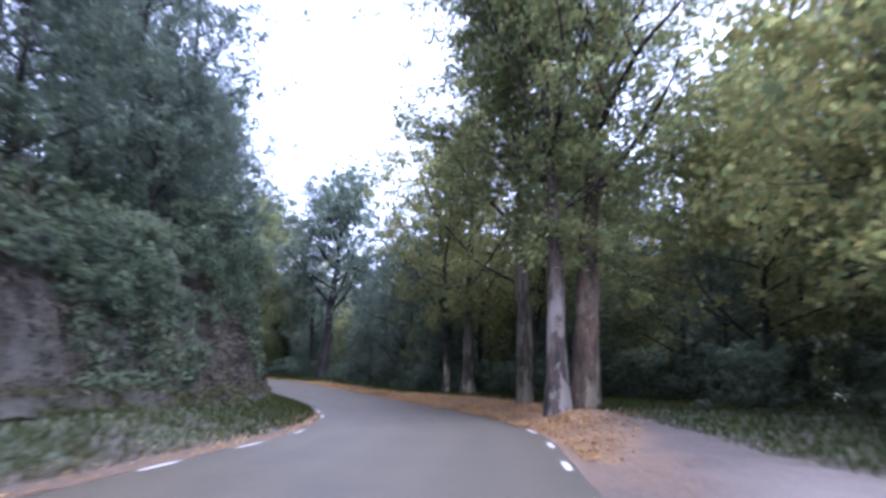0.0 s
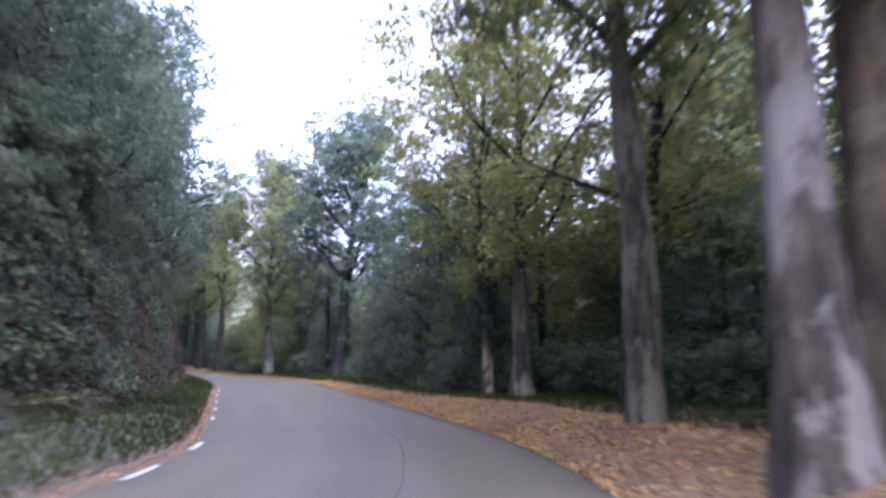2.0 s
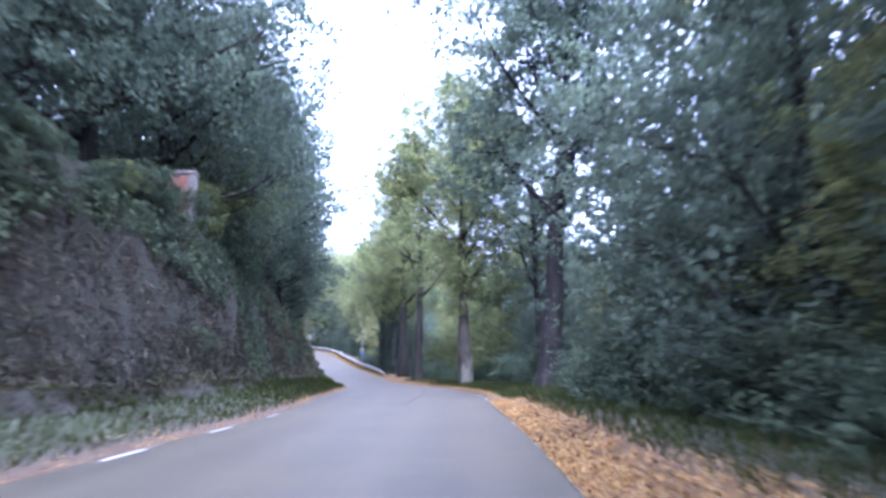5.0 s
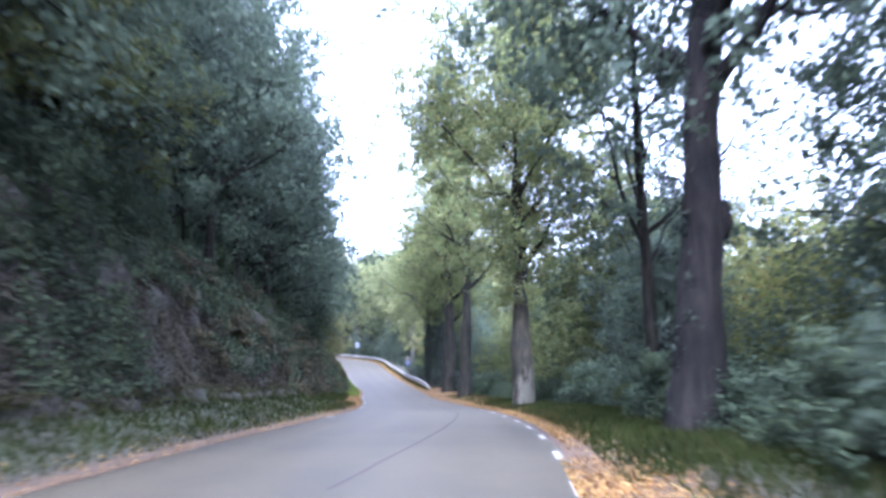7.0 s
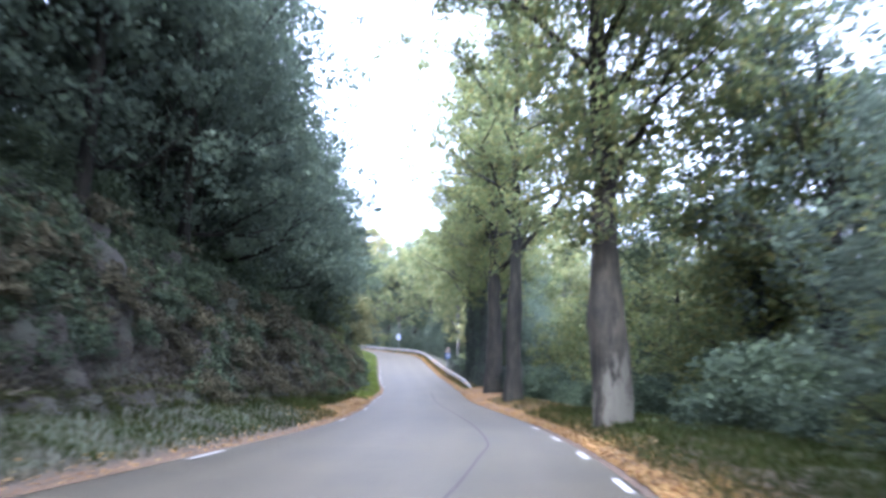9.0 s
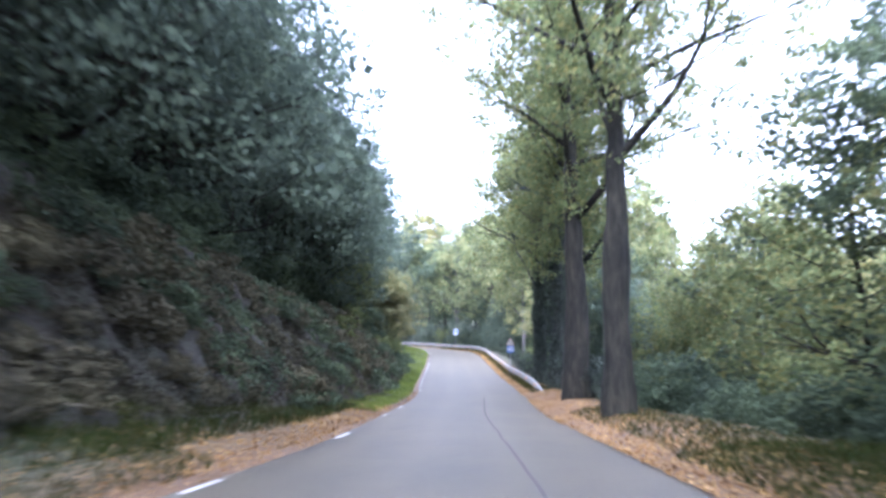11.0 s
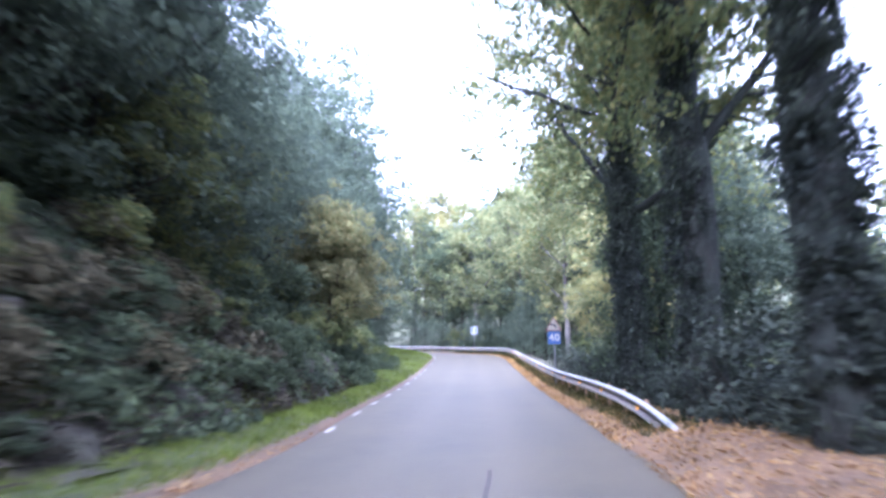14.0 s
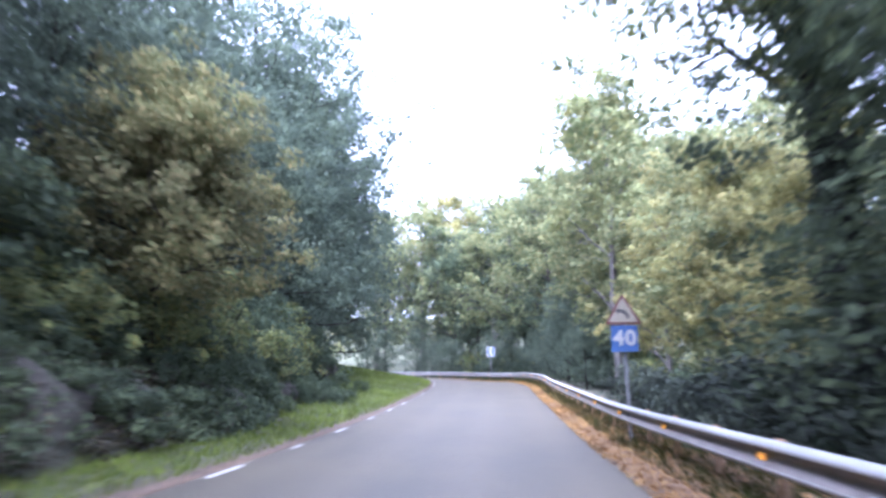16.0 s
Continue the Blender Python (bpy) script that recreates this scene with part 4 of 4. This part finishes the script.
scatter("oak", OAKS, "low dark evergreen oak beyond the rail", "tree", 166, 210, 2.4, 4.0, 3.4, "evergreen oaks", 0.28, 0.42)
scatter("oak", OAKS, "dark evergreen oak inside the bend", "tree", 160, 190, -11, -8.5, 4.0, "evergreen oaks", 1.15, 1.45)
scatter("tree", YELLOWS_BACK, "tall yellow-green tree behind the woodland edge", "tree", 8, 36, 20, 27, 4.2, YELLOWING, 1.6, 2.1)
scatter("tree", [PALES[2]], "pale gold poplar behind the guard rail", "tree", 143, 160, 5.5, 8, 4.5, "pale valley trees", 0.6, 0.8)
scatter("tree", [YELLOWS[1]], "yellow-green tree behind the guard rail", "tree", 117, 130, 8.0, 11.0, 4.0, "valley slope trees", 0.8, 1.0)
scatter("oak", OAKS, "dark evergreen oak behind the guard rail", "tree", 131, 139, 6.0, 8.0, 3.5, "evergreen oaks", 0.6, 0.8)
# unseen woods added both sides where the drive begins, blocking light from behind
scatter("oak", OAKS_BACK, "dense dark evergreen oak on the bank", "tree", -38, 0, -6, -4.4, 4.5, "evergreen oaks", 0.8, 1.1)
scatter("tree", YELLOWS_BACK, "yellow-green woodland tree with autumn leaves", "tree", -38, 2, 8, 13, 4.5, YELLOWING, 1.0, 1.4)
# the wooded bank
scatter("oak", OAKS_BACK, "dense dark evergreen oak on the bank", "tree", 97, 122, -8.6, -7.6, 4.0, "evergreen oaks", 0.95, 1.2)
BANK_OAK = "dense dark evergreen oak on the bank"
scatter("oak", OAKS, BANK_OAK, "tree", 2, 11, -5.6, -4.6, 4.2, "evergreen oaks", 0.75, 0.95)
scatter("oak", OAKS, BANK_OAK, "tree", 13, 34, -5.4, -4.2, 3.0, "evergreen oaks", 0.33, 0.45)
scatter("oak", OAKS, BANK_OAK, "tree", 35, 49, -5.4, -4.2, 3.4, "evergreen oaks", 0.5, 0.66)
scatter("oak", OAKS, BANK_OAK, "tree", 51, 71, -5.6, -4.4, 3.8, "evergreen oaks", 0.75, 1.05)
scatter("oak", OAKS, BANK_OAK, "tree", 73, 98, -6.5, -5.4, 3.8, "evergreen oaks", 0.75, 1.0)
scatter("oak", OAKS, BANK_OAK, "tree", 98, 128, -6.8, -5.6, 3.8, "evergreen oaks", 0.72, 0.98)
scatter("oak", OAKS, BANK_OAK, "tree", 119, 136, -6.0, -5.3, 4.4, "evergreen oaks", 0.65, 0.85)
scatter("oak", OAKS, BANK_OAK, "tree", 130, 170, -7.5, -5.5, 4.0, "evergreen oaks", 0.65, 0.9)
scatter("oak", OAKS_BACK, BANK_OAK, "tree", 0, 12, -11, -8, 4.6, "evergreen oaks", 0.95, 1.2)
scatter("tree", SPARSE[:1], "thin-leaved dark tree above the bank", "tree", 18, 52, -10, -8, 6, "thin trees above the bank", 0.8, 1.0)
scatter("oak", OAKS_BACK, BANK_OAK, "tree", 53, 200, -11.5, -9, 8.0, "evergreen oaks", 0.85, 1.2)
scatter("oak", OAKS_BACK, "dense dark evergreen oak on the hillside", "tree", 60, 214, -22, -16, 14.0, "evergreen oaks", 0.9, 1.2)
scatter("tree", [YELLOWS[2], PALES[0]], "green tree beyond the grassy bend", "tree", 172, 214, -13, -8.5, 3.6, "trees beyond the bend", 0.9, 1.2)
scatter("tree", [YELLOWS[1]], "bright green young tree on the bank", "tree", 67.5, 73, -4.4, -3.7, 2.4, "young trees on the bank", 0.5, 0.66)
scatter("tree", [YELLOWS[1]], "bright green young tree on the bank", "tree", 124, 130, -4.8, -4.2, 5.0, "young trees on the bank", 0.4, 0.5)
single("maple", 20, "round-crowned russet and green tree on the bank", -60.2, 119.8, height=6.0, radius=2.1, crown_from=1.7, r_trunk=0.12, bark=BARK_DARK, leaf=LEAF_RUSSET, limbs=24, clumps=560, per=64, leaf_size=0.13, clump_r=0.46, up=0.5, fill=0.6)


def scatter_bush(meshes, label, s0, s1, d0, d1, step, group, lo=0.6, hi=1.2):
    s = s0
    while s < s1:
        d = wood.uniform(d0, d1)
        half = float(half_of(s))
        x, y, z = place(s, (half + d) if d > 0 else (-half + d))
        bush("bush", wood.choice(meshes), label, x, y, z - 0.1, wood.uniform(lo, hi), wood.uniform(0, 360), group)
        s += step * wood.uniform(0.7, 1.3)


def joined_bushes(name, meshes, label, s0, s1, d0, d1, step, lo, hi):
    """Undergrowth that nobody could count, as one mesh."""
    V, N = [], []
    s = s0
    while s < s1:
        d = wood.uniform(d0, d1)
        half = float(half_of(s))
        x, y, z = place(s, (half + d) if d > 0 else (-half + d))
        me = wood.choice(meshes)[1]
        v = np.empty(len(me.vertices) * 3, np.float32)
        me.vertices.foreach_get("co", v)
        k, a = wood.uniform(lo, hi), wood.uniform(0, 6.28)
        v = v.reshape(-1, 3) * k
        v = np.column_stack([v[:, 0] * math.cos(a) - v[:, 1] * math.sin(a) + x, v[:, 0] * math.sin(a) + v[:, 1] * math.cos(a) + y, v[:, 2] + z - 0.1])
        V.append(v)
        q = LEAF_NORMALS[me.name]
        N.append(np.column_stack([q[:, 0] * math.cos(a) - q[:, 1] * math.sin(a), q[:, 0] * math.sin(a) + q[:, 1] * math.cos(a), q[:, 2]]))
        s += step * wood.uniform(0.7, 1.3)
    mat = meshes[0][1].materials[0]
    V = np.vstack(V)
    made = V, np.arange(len(V)).reshape(-1, 4), np.vstack(N)
    tagged(new(name, leaf_mesh(name, made, mat)), label, "undergrowth", kind="stuff")


scatter_bush(SHRUBS[:2], "leafy green shrub hanging over the cut bank", 5, 49, -4.7, -2.9, 1.2, "bank shrubs", 0.5, 1.0)
scatter_bush(SHRUBS[:3], "low green shrub hanging over the cut bank", 50, 58, -3.4, -2.6, 1.0, "bank shrubs", 0.25, 0.4)
scatter_bush(SHRUBS[:3], "leafy green shrub hanging over the cut bank", 59, 73, -4.7, -2.9, 1.2, "bank shrubs", 0.5, 1.0)
joined_bushes("bank_plants", SHRUBS[:1], "leafy green shrubs above the earth bank", 73, 102, -6.4, -5.0, 1.2, 0.5, 0.9)
scatter_bush(SHRUBS[:2], "leafy green shrub on the lip of the cut bank", 12, 60, -3.2, -2.75, 1.0, "bank shrubs", 0.35, 0.55)
scatter_bush(SHRUBS[2:3], "yellow-green shrub on the wooded bank", 117, 136, -4.4, -3.0, 3.2, "bank shrubs", 0.4, 0.7)
scatter_bush(SHRUBS[:3], "dense green shrub on the wooded bank", 126, 158, -5.2, -3.2, 1.1, "bank shrubs", 0.6, 1.15)
joined_bushes("bank_plants", SHRUBS[:1], "dense green shrubs on the wooded bank", 100, 126, -6.4, -5.0, 1.2, 0.6, 1.1)
scatter_bush(SHRUBS[:3], "leafy undergrowth on the verge below the trees", 70, 100, 3.2, 6.0, 1.4, "woodland undergrowth", 0.4, 0.8)
joined_bushes("dry_bracken", DRY[:1], "dry brown bracken covering the bank", 74, 106, -4.6, -2.7, 0.42, 0.3, 0.65)
joined_bushes("dry_bracken", DRY[:1], "low dry bracken at the foot of the bank", 86, 110, -3.1, -2.0, 0.32, 0.22, 0.45)
joined_bushes("dry_bracken", DRY[:1], "dry brown bracken covering the bank", 104, 126, -4.2, -1.9, 0.6, 0.35, 0.75)
joined_bushes("bank_plants", DRY[1:], "low green plants covering the bank", 76, 106, -4.8, -3.1, 1.8, 0.35, 0.7)
joined_bushes("bank_plants", DRY[1:], "low green plants covering the bank", 104, 152, -4.2, -1.5, 0.55, 0.3, 0.65)
scatter_bush(DRY[:1], "dry brown bracken at the foot of the bank", 100, 132, -3.1, -2.6, 1.3, "dry bank brush", 0.25, 0.45)
scatter_bush(SHRUBS[:2], "low green shrub at the foot of the bank", 74, 100, -3.4, -2.7, 2.0, "bank foot shrubs", 0.25, 0.45)
scatter_bush(SHRUBS[:2], "low green shrub at the foot of the bank", 128, 158, -2.9, -2.0, 1.5, "bank foot shrubs", 0.3, 0.5)
scatter_bush(SHRUBS[:2], "dark leafy undergrowth close beside the road", 44, 73, 2.7, 3.3, 0.85, "woodland undergrowth", 0.5, 0.85)
scatter_bush(SHRUBS[:1], "leafy undergrowth behind the poplars", 30, 45, 4.2, 5.4, 0.9, "woodland undergrowth", 0.6, 0.95)
joined_bushes("undergrowth", SHRUBS[1:2], "low leafy undergrowth beyond the fallen leaves", 90, 126, 3.2, 5.0, 0.8, 0.4, 0.8)
scatter_bush(SHRUBS[3:], "dark ivy-like shrub round the clad trunks", 111, 150, 2.1, 3.3, 1.1, "shrubs behind the rail", 0.55, 0.95)
for k, (s, d) in enumerate(((131.0, 6.6), (133.0, 6.4), (135.0, 6.7), (137.2, 6.3), (139.5, 6.5))):
    x, y, z = place(s, d)
    bush("bush", SHRUBS[(3, 0)[k % 2]], "tall dark shrub climbing round the clad trunks", x, y, z - 0.1, 0.95 + 0.1 * (k % 3), 63 * k, "shrubs behind the rail")
joined_bushes("undergrowth", SHRUBS[:1], "leafy undergrowth at the edge of the wood", 8, 100, 5.5, 8.5, 2.2, 0.5, 1.1)
joined_bushes("undergrowth", SHRUBS[:1], "leafy undergrowth among the woodland trees", 6, 50, 9.5, 14, 1.5, 0.9, 1.5)
joined_bushes("undergrowth", SHRUBS[2:3], "leafy undergrowth deep in the wood", 4, 56, 14, 22, 0.8, 1.0, 1.8)
scatter_bush(SHRUBS[:3], "leafy shrub round the russet tree", 136, 148, -4.6, -2.6, 0.9, "bank shrubs", 0.5, 0.85)
joined_bushes("undergrowth", SHRUBS[1:2], "leafy undergrowth below the road", 60, 200, 4.0, 7.0, 2.6, 0.8, 1.4)
joined_bushes("undergrowth", SHRUBS[2:3], "leafy undergrowth down the valley slope", 64, 200, 5.0, 9.0, 2.6, 0.9, 1.6)


# ---- loose growth ----
def litter(name, s0, s1, d_lo, d_hi, count, label, size=0.056, seed=1, fade=7.0):
    rng = np.random.default_rng(seed)
    s = rng.uniform(s0, s1, count)
    half = half_of(s)
    u = rng.uniform(0, 1, count) ** 1.3
    lo, hi = (np.interp(s, *v) if isinstance(v, tuple) else v for v in (d_lo, d_hi))
    side = 1 if np.mean(hi) > 0 else -1
    d = side * half + lo + (hi - lo) * u * rng.uniform(0.5, 1.6, count)
    patchy = wave(s, d * 2.5, 1.1, seed) + rng.uniform(-0.9, 1.3, count) > -0.35
    patchy &= rng.uniform(0, 1, count) < np.minimum((s - s0) / fade, (s1 - s) / 5.0)
    s, d = s[patchy], d[patchy]
    count = len(s)
    x, y, z0, hf, rx, ry = line(s)
    z = np.maximum(ground_z(s, d), z0 + 0.03 - 0.012 * np.abs(d) - 0.0) + rng.uniform(0.012, 0.05, count)
    c = np.column_stack([x + rx * d, y + ry * d, z])
    a = rng.normal(size=(count, 3)) * np.array([1, 1, 0.25])
    a /= np.linalg.norm(a, axis=1)[:, None]
    b = np.cross(a, np.array([0, 0, 1.0]) + rng.normal(size=(count, 3)) * 0.3)
    b /= np.linalg.norm(b, axis=1)[:, None]
    ln = size * rng.uniform(0.6, 1.4, (count, 1))
    V = np.stack([c - a * ln * 0.5, c - b * ln * 0.36, c + a * ln * 0.5, c + b * ln * 0.36], 1).reshape(-1, 3)
    tagged(new(name, mesh_of(name, V, np.arange(count * 4).reshape(-1, 4), LEAF_FALLEN)), label, "leaves", kind="stuff")


def grass(name, s0, s1, d_lo, d_hi, count, label, h=0.16, seed=1, mat=None):
    rng = np.random.default_rng(seed)
    s = rng.uniform(s0, s1, count)
    half = half_of(s)
    lo, hi = (np.interp(s, *v) if isinstance(v, tuple) else v for v in (d_lo, d_hi))
    side = 1 if np.mean(hi) > 0 else -1
    d = side * half + lo + (hi - lo) * rng.uniform(0, 1, count)
    x, y, _, _, rx, ry = line(s)
    c = np.column_stack([x + rx * d, y + ry * d, ground_z(s, d) - 0.01])
    a = rng.normal(size=(count, 3)) * 0.5
    a[:, 2] = 1
    w = rng.normal(size=(count, 3))
    w[:, 2] = 0
    w = w / (np.linalg.norm(w, axis=1)[:, None] + 1e-9) * 0.012
    ln = h * rng.uniform(0.4, 1.5, (count, 1))
    V = np.stack([c - w, c + w, c + a * ln], 1).reshape(-1, 3)
    tagged(new(name, mesh_of(name, V, np.arange(count * 3).reshape(-1, 3), mat or GRASS)), label, "grass", kind="stuff")


litter("fallen_leaves", 11, 66, ([0, 17, 22, 66], [0.3, 0.1, -0.25, -0.2]), ([0, 13, 19, 25, 36, 43, 49, 66], [0.4, 0.7, 1.9, 2.7, 2.1, 1.15, 0.65, 0.7]), 84000, "orange and brown fallen leaves on the verge", seed=2, fade=13.0)
litter("fallen_leaves", 66, 190, ([66, 88, 98, 140, 190], [0.06, 0.06, -0.2, -0.15, -0.1]), ([66, 86, 102, 120, 150, 190], [0.7, 0.8, 2.6, 2.9, 1.1, 0.9]), 96000, "orange and brown fallen leaves by the guard rail", seed=3)
litter("fallen_leaves", 0, 124, 0.06, -0.35, 8000, "fallen leaves along the foot of the bank", seed=4)
litter("fallen_leaves", 88, 113, -0.1, -2.3, 16000, "brown fallen leaves covering the verge under the bank", seed=14)
grass("verge_grass", 92, 109, -0.9, -2.4, 5200, "dry yellowish weeds on the verge", 0.22, 19)
grass("verge_grass", 108, 128, -0.2, -2.5, 16000, "bright short grass under the bank", 0.11, 16, GRASS_LUSH)
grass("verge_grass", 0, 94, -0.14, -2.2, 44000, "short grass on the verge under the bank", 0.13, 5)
grass("verge_grass", 126, 200, -0.12, ([126, 140, 160, 185, 200], [-2.6, -3.2, -4.8, -7.5, -6]), 60000, "bright mown grass inside the bend", 0.12, 6, GRASS_LUSH)
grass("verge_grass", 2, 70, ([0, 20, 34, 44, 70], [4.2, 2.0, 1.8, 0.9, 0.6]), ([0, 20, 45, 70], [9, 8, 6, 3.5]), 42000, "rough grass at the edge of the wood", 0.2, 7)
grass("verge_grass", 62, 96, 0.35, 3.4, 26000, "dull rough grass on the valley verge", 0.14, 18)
grass("verge_grass", 70, 108, 0.5, 2.6, 11000, "thin grass on the valley verge", 0.13, 8)
grass("verge_grass", 121, 190, 0.35, 1.3, 16000, "tufts of grass under the guard rail", 0.13, 9)


for s0, s1, many in ((0, 50, 15000), (50, 106, 17000)):
    grass("ledge_moss", s0, s1, (VERGE_S, [0.1 - w for w in VERGE_W]), (VERGE_S, [-0.35 - w for w in VERGE_W]), many, "mossy tufts and dry weeds on the low ledge under the bank", 0.11, 30 + s0, MOSS)


def bank_growth():
    rng = np.random.default_rng(21)
    n = 12000
    s = rng.uniform(0, 160, n)
    k = rng.uniform(0, 1, n)
    half, w, run = half_of(s), np.interp(s, VERGE_S, VERGE_W), np.interp(s, VERGE_S, CLIFF_RUN)
    d = -half - w - run * (0.05 + 1.15 * k)
    x, y, _, _, rx, ry = line(s)
    keep = wave(s, k * 9, 2.2, 3) + k * 1.7 - 0.35 + np.interp(s, [0, 25, 42, 47, 60, 66, 100, 160], [0.15, 0.0, 0.1, -0.25, -0.3, 0.0, 0.0, 0.6]) > 0.35
    c = np.column_stack([x + rx * (d + 0.15), y + ry * (d + 0.15), ground_z(s, d) + 0.1])[keep]
    tagged(new("bank_creepers", leaf_mesh("bank_creepers", leaves(c, 0.28, 22, 0.13, rng, 0.9, 0.5, False), LEAF_BANK)), "green creepers and small plants on the earth bank", "creepers", kind="stuff")
    n = 5200
    s = rng.uniform(0, 140, n)
    k = rng.uniform(0, 1, n) ** 1.3
    half, w, run = half_of(s), np.interp(s, VERGE_S, VERGE_W), np.interp(s, VERGE_S, CLIFF_RUN)
    d = -half - w - run * (1.0 * k + 0.12)
    x, y, _, _, rx, ry = line(s)
    c = np.column_stack([x + rx * (d + 0.12), y + ry * (d + 0.12), ground_z(s, d) + 0.06])
    tagged(new("bank_debris", leaf_mesh("bank_debris", leaves(c, 0.28, 26, 0.075, rng, 0.9, 0.4, False), LEAF_WITHERED)), "dry brown leaves and withered growth on the earth bank", "dead leaves", kind="stuff")
    n = 5200
    s = rng.uniform(0, 104, n)
    half, w = half_of(s), np.interp(s, VERGE_S, VERGE_W)
    d = -half - w + 0.2 - 0.55 * rng.uniform(0, 1, n)
    x, y, _, _, rx, ry = line(s)
    c = np.column_stack([x + rx * d, y + ry * d, ground_z(s, d) + 0.03])[wave(s, d * 3, 1.6, 5) > -0.45]
    tagged(new("ledge_moss", leaf_mesh("ledge_moss", leaves(c, 0.15, 16, 0.06, rng, 0.8, 0.4, False), MOSS)), "dull moss and dry weeds hanging over the ledge", "moss", kind="stuff")
    n = 40000
    s = rng.uniform(0, 118, n)
    k = rng.uniform(0, 1, n)
    half, w, run = half_of(s), np.interp(s, VERGE_S, VERGE_W), np.interp(s, VERGE_S, CLIFF_RUN)
    d = -half - w - run * k
    x, y, _, _, rx, ry = line(s)
    c = np.column_stack([x + rx * (d + 0.12), y + ry * (d + 0.12), ground_z(s, d) + 0.05])
    a = rng.normal(size=(n, 3)) * np.array([0.6, 0.6, 0.5]) - np.array([0, 0, 0.5])
    a *= rng.uniform(0.06, 0.26, (n, 1))
    b = np.cross(a, rng.normal(size=(n, 3)))
    b = b / (np.linalg.norm(b, axis=1)[:, None] + 1e-9) * 0.016
    V = np.stack([c - b, c + b, c + a + b * 0.4, c + a - b * 0.4], 1).reshape(-1, 3)
    tagged(new("bank_roots", mesh_of("bank_roots", V, np.arange(n * 4).reshape(-1, 4), TWIG)), "dry roots and twigs hanging on the bank", "roots", kind="stuff")


bank_growth()


def far_woods():
    rng = np.random.default_rng(33)
    n = 3400
    x, y = rng.uniform(-420, 260, n), rng.uniform(-40, 460, n)
    s, d = nearest(x, y)
    ok = (d > 40) | (d < -34) | (s > S_MAX - 4)
    x, y, s, d = x[ok], y[ok], s[ok], d[ok]
    z = ground_z(np.clip(s, S_MIN, S_MAX), d)
    z = np.minimum(z, 75 + 12 * wave(x, y, 120, 2))
    c = []
    for k in range(7):
        c.append(np.column_stack([x + rng.normal(size=len(x)) * 1.6, y + rng.normal(size=len(x)) * 1.6, z + 1.5 + k * 1.7 * rng.uniform(0.8, 1.2, len(x))]))
    c = np.vstack(c)
    # haze is put into this leaf colour too
    tagged(new("far_woods", leaf_mesh("far_woods", leaves(c, 1.9 * rng.uniform(0.7, 1.3, len(c)), 8, 1.15, rng, 0.9, 0.0, False), LEAF_HAZE)), "distant autumn woods on the valley slopes", "woods", kind="stuff")


far_woods()


# ---- brick remnant on the bank ----
def brick_pillar(x, y, z, yaw):
    ob = tagged(new("brick_wall"), "small ruined brick wall with a pale stone edge among shrubs", "wall")
    ob.matrix_world = pose(x, y, z, 0, 0, yaw)
    part("core", bm_mesh("core", box(0, 0, 0.55, 1.15, 0.26, 1.5), plain("old_mortar", (0.3, 0.26, 0.22), 0.95)), ob)
    brick = bm_mesh("brick", box(0, 0, 0, 0.225, 0.05, 0.062, 0.006), BRICK)
    for row in range(16):
        for col in range(5):
            b = part("brick", brick, ob)
            b.matrix_basis = pose(-0.46 + col * 0.236 + (0.06 if row % 2 else -0.04), -0.14 + wood.uniform(-0.008, 0.008), 0.05 + row * 0.078)
    part("quoin", bm_mesh("quoin", box(0.68, -0.02, 0.5, 0.22, 0.34, 1.62, 0.03), STONE), ob, "pale stone edge")
    part("coping", bm_mesh("coping", box(0.05, 0, 1.37, 1.5, 0.4, 0.1, 0.02), STONE), ob, "flat stone coping")


bx, by = -18.4, 54.7
brick_pillar(bx, by, ground_at(bx, by) - 0.1, 27)
for dx, dy, k in ((0.6, -1.3, 0.3), (1.6, -0.2, 0.4), (-0.9, -1.6, 0.4)):
    bush("bush", SHRUBS[0], "leafy shrub in front of the brick wall", bx + dx, by + dy, ground_at(bx + dx, by + dy) - 0.05, k, dx * 90, "bank shrubs")
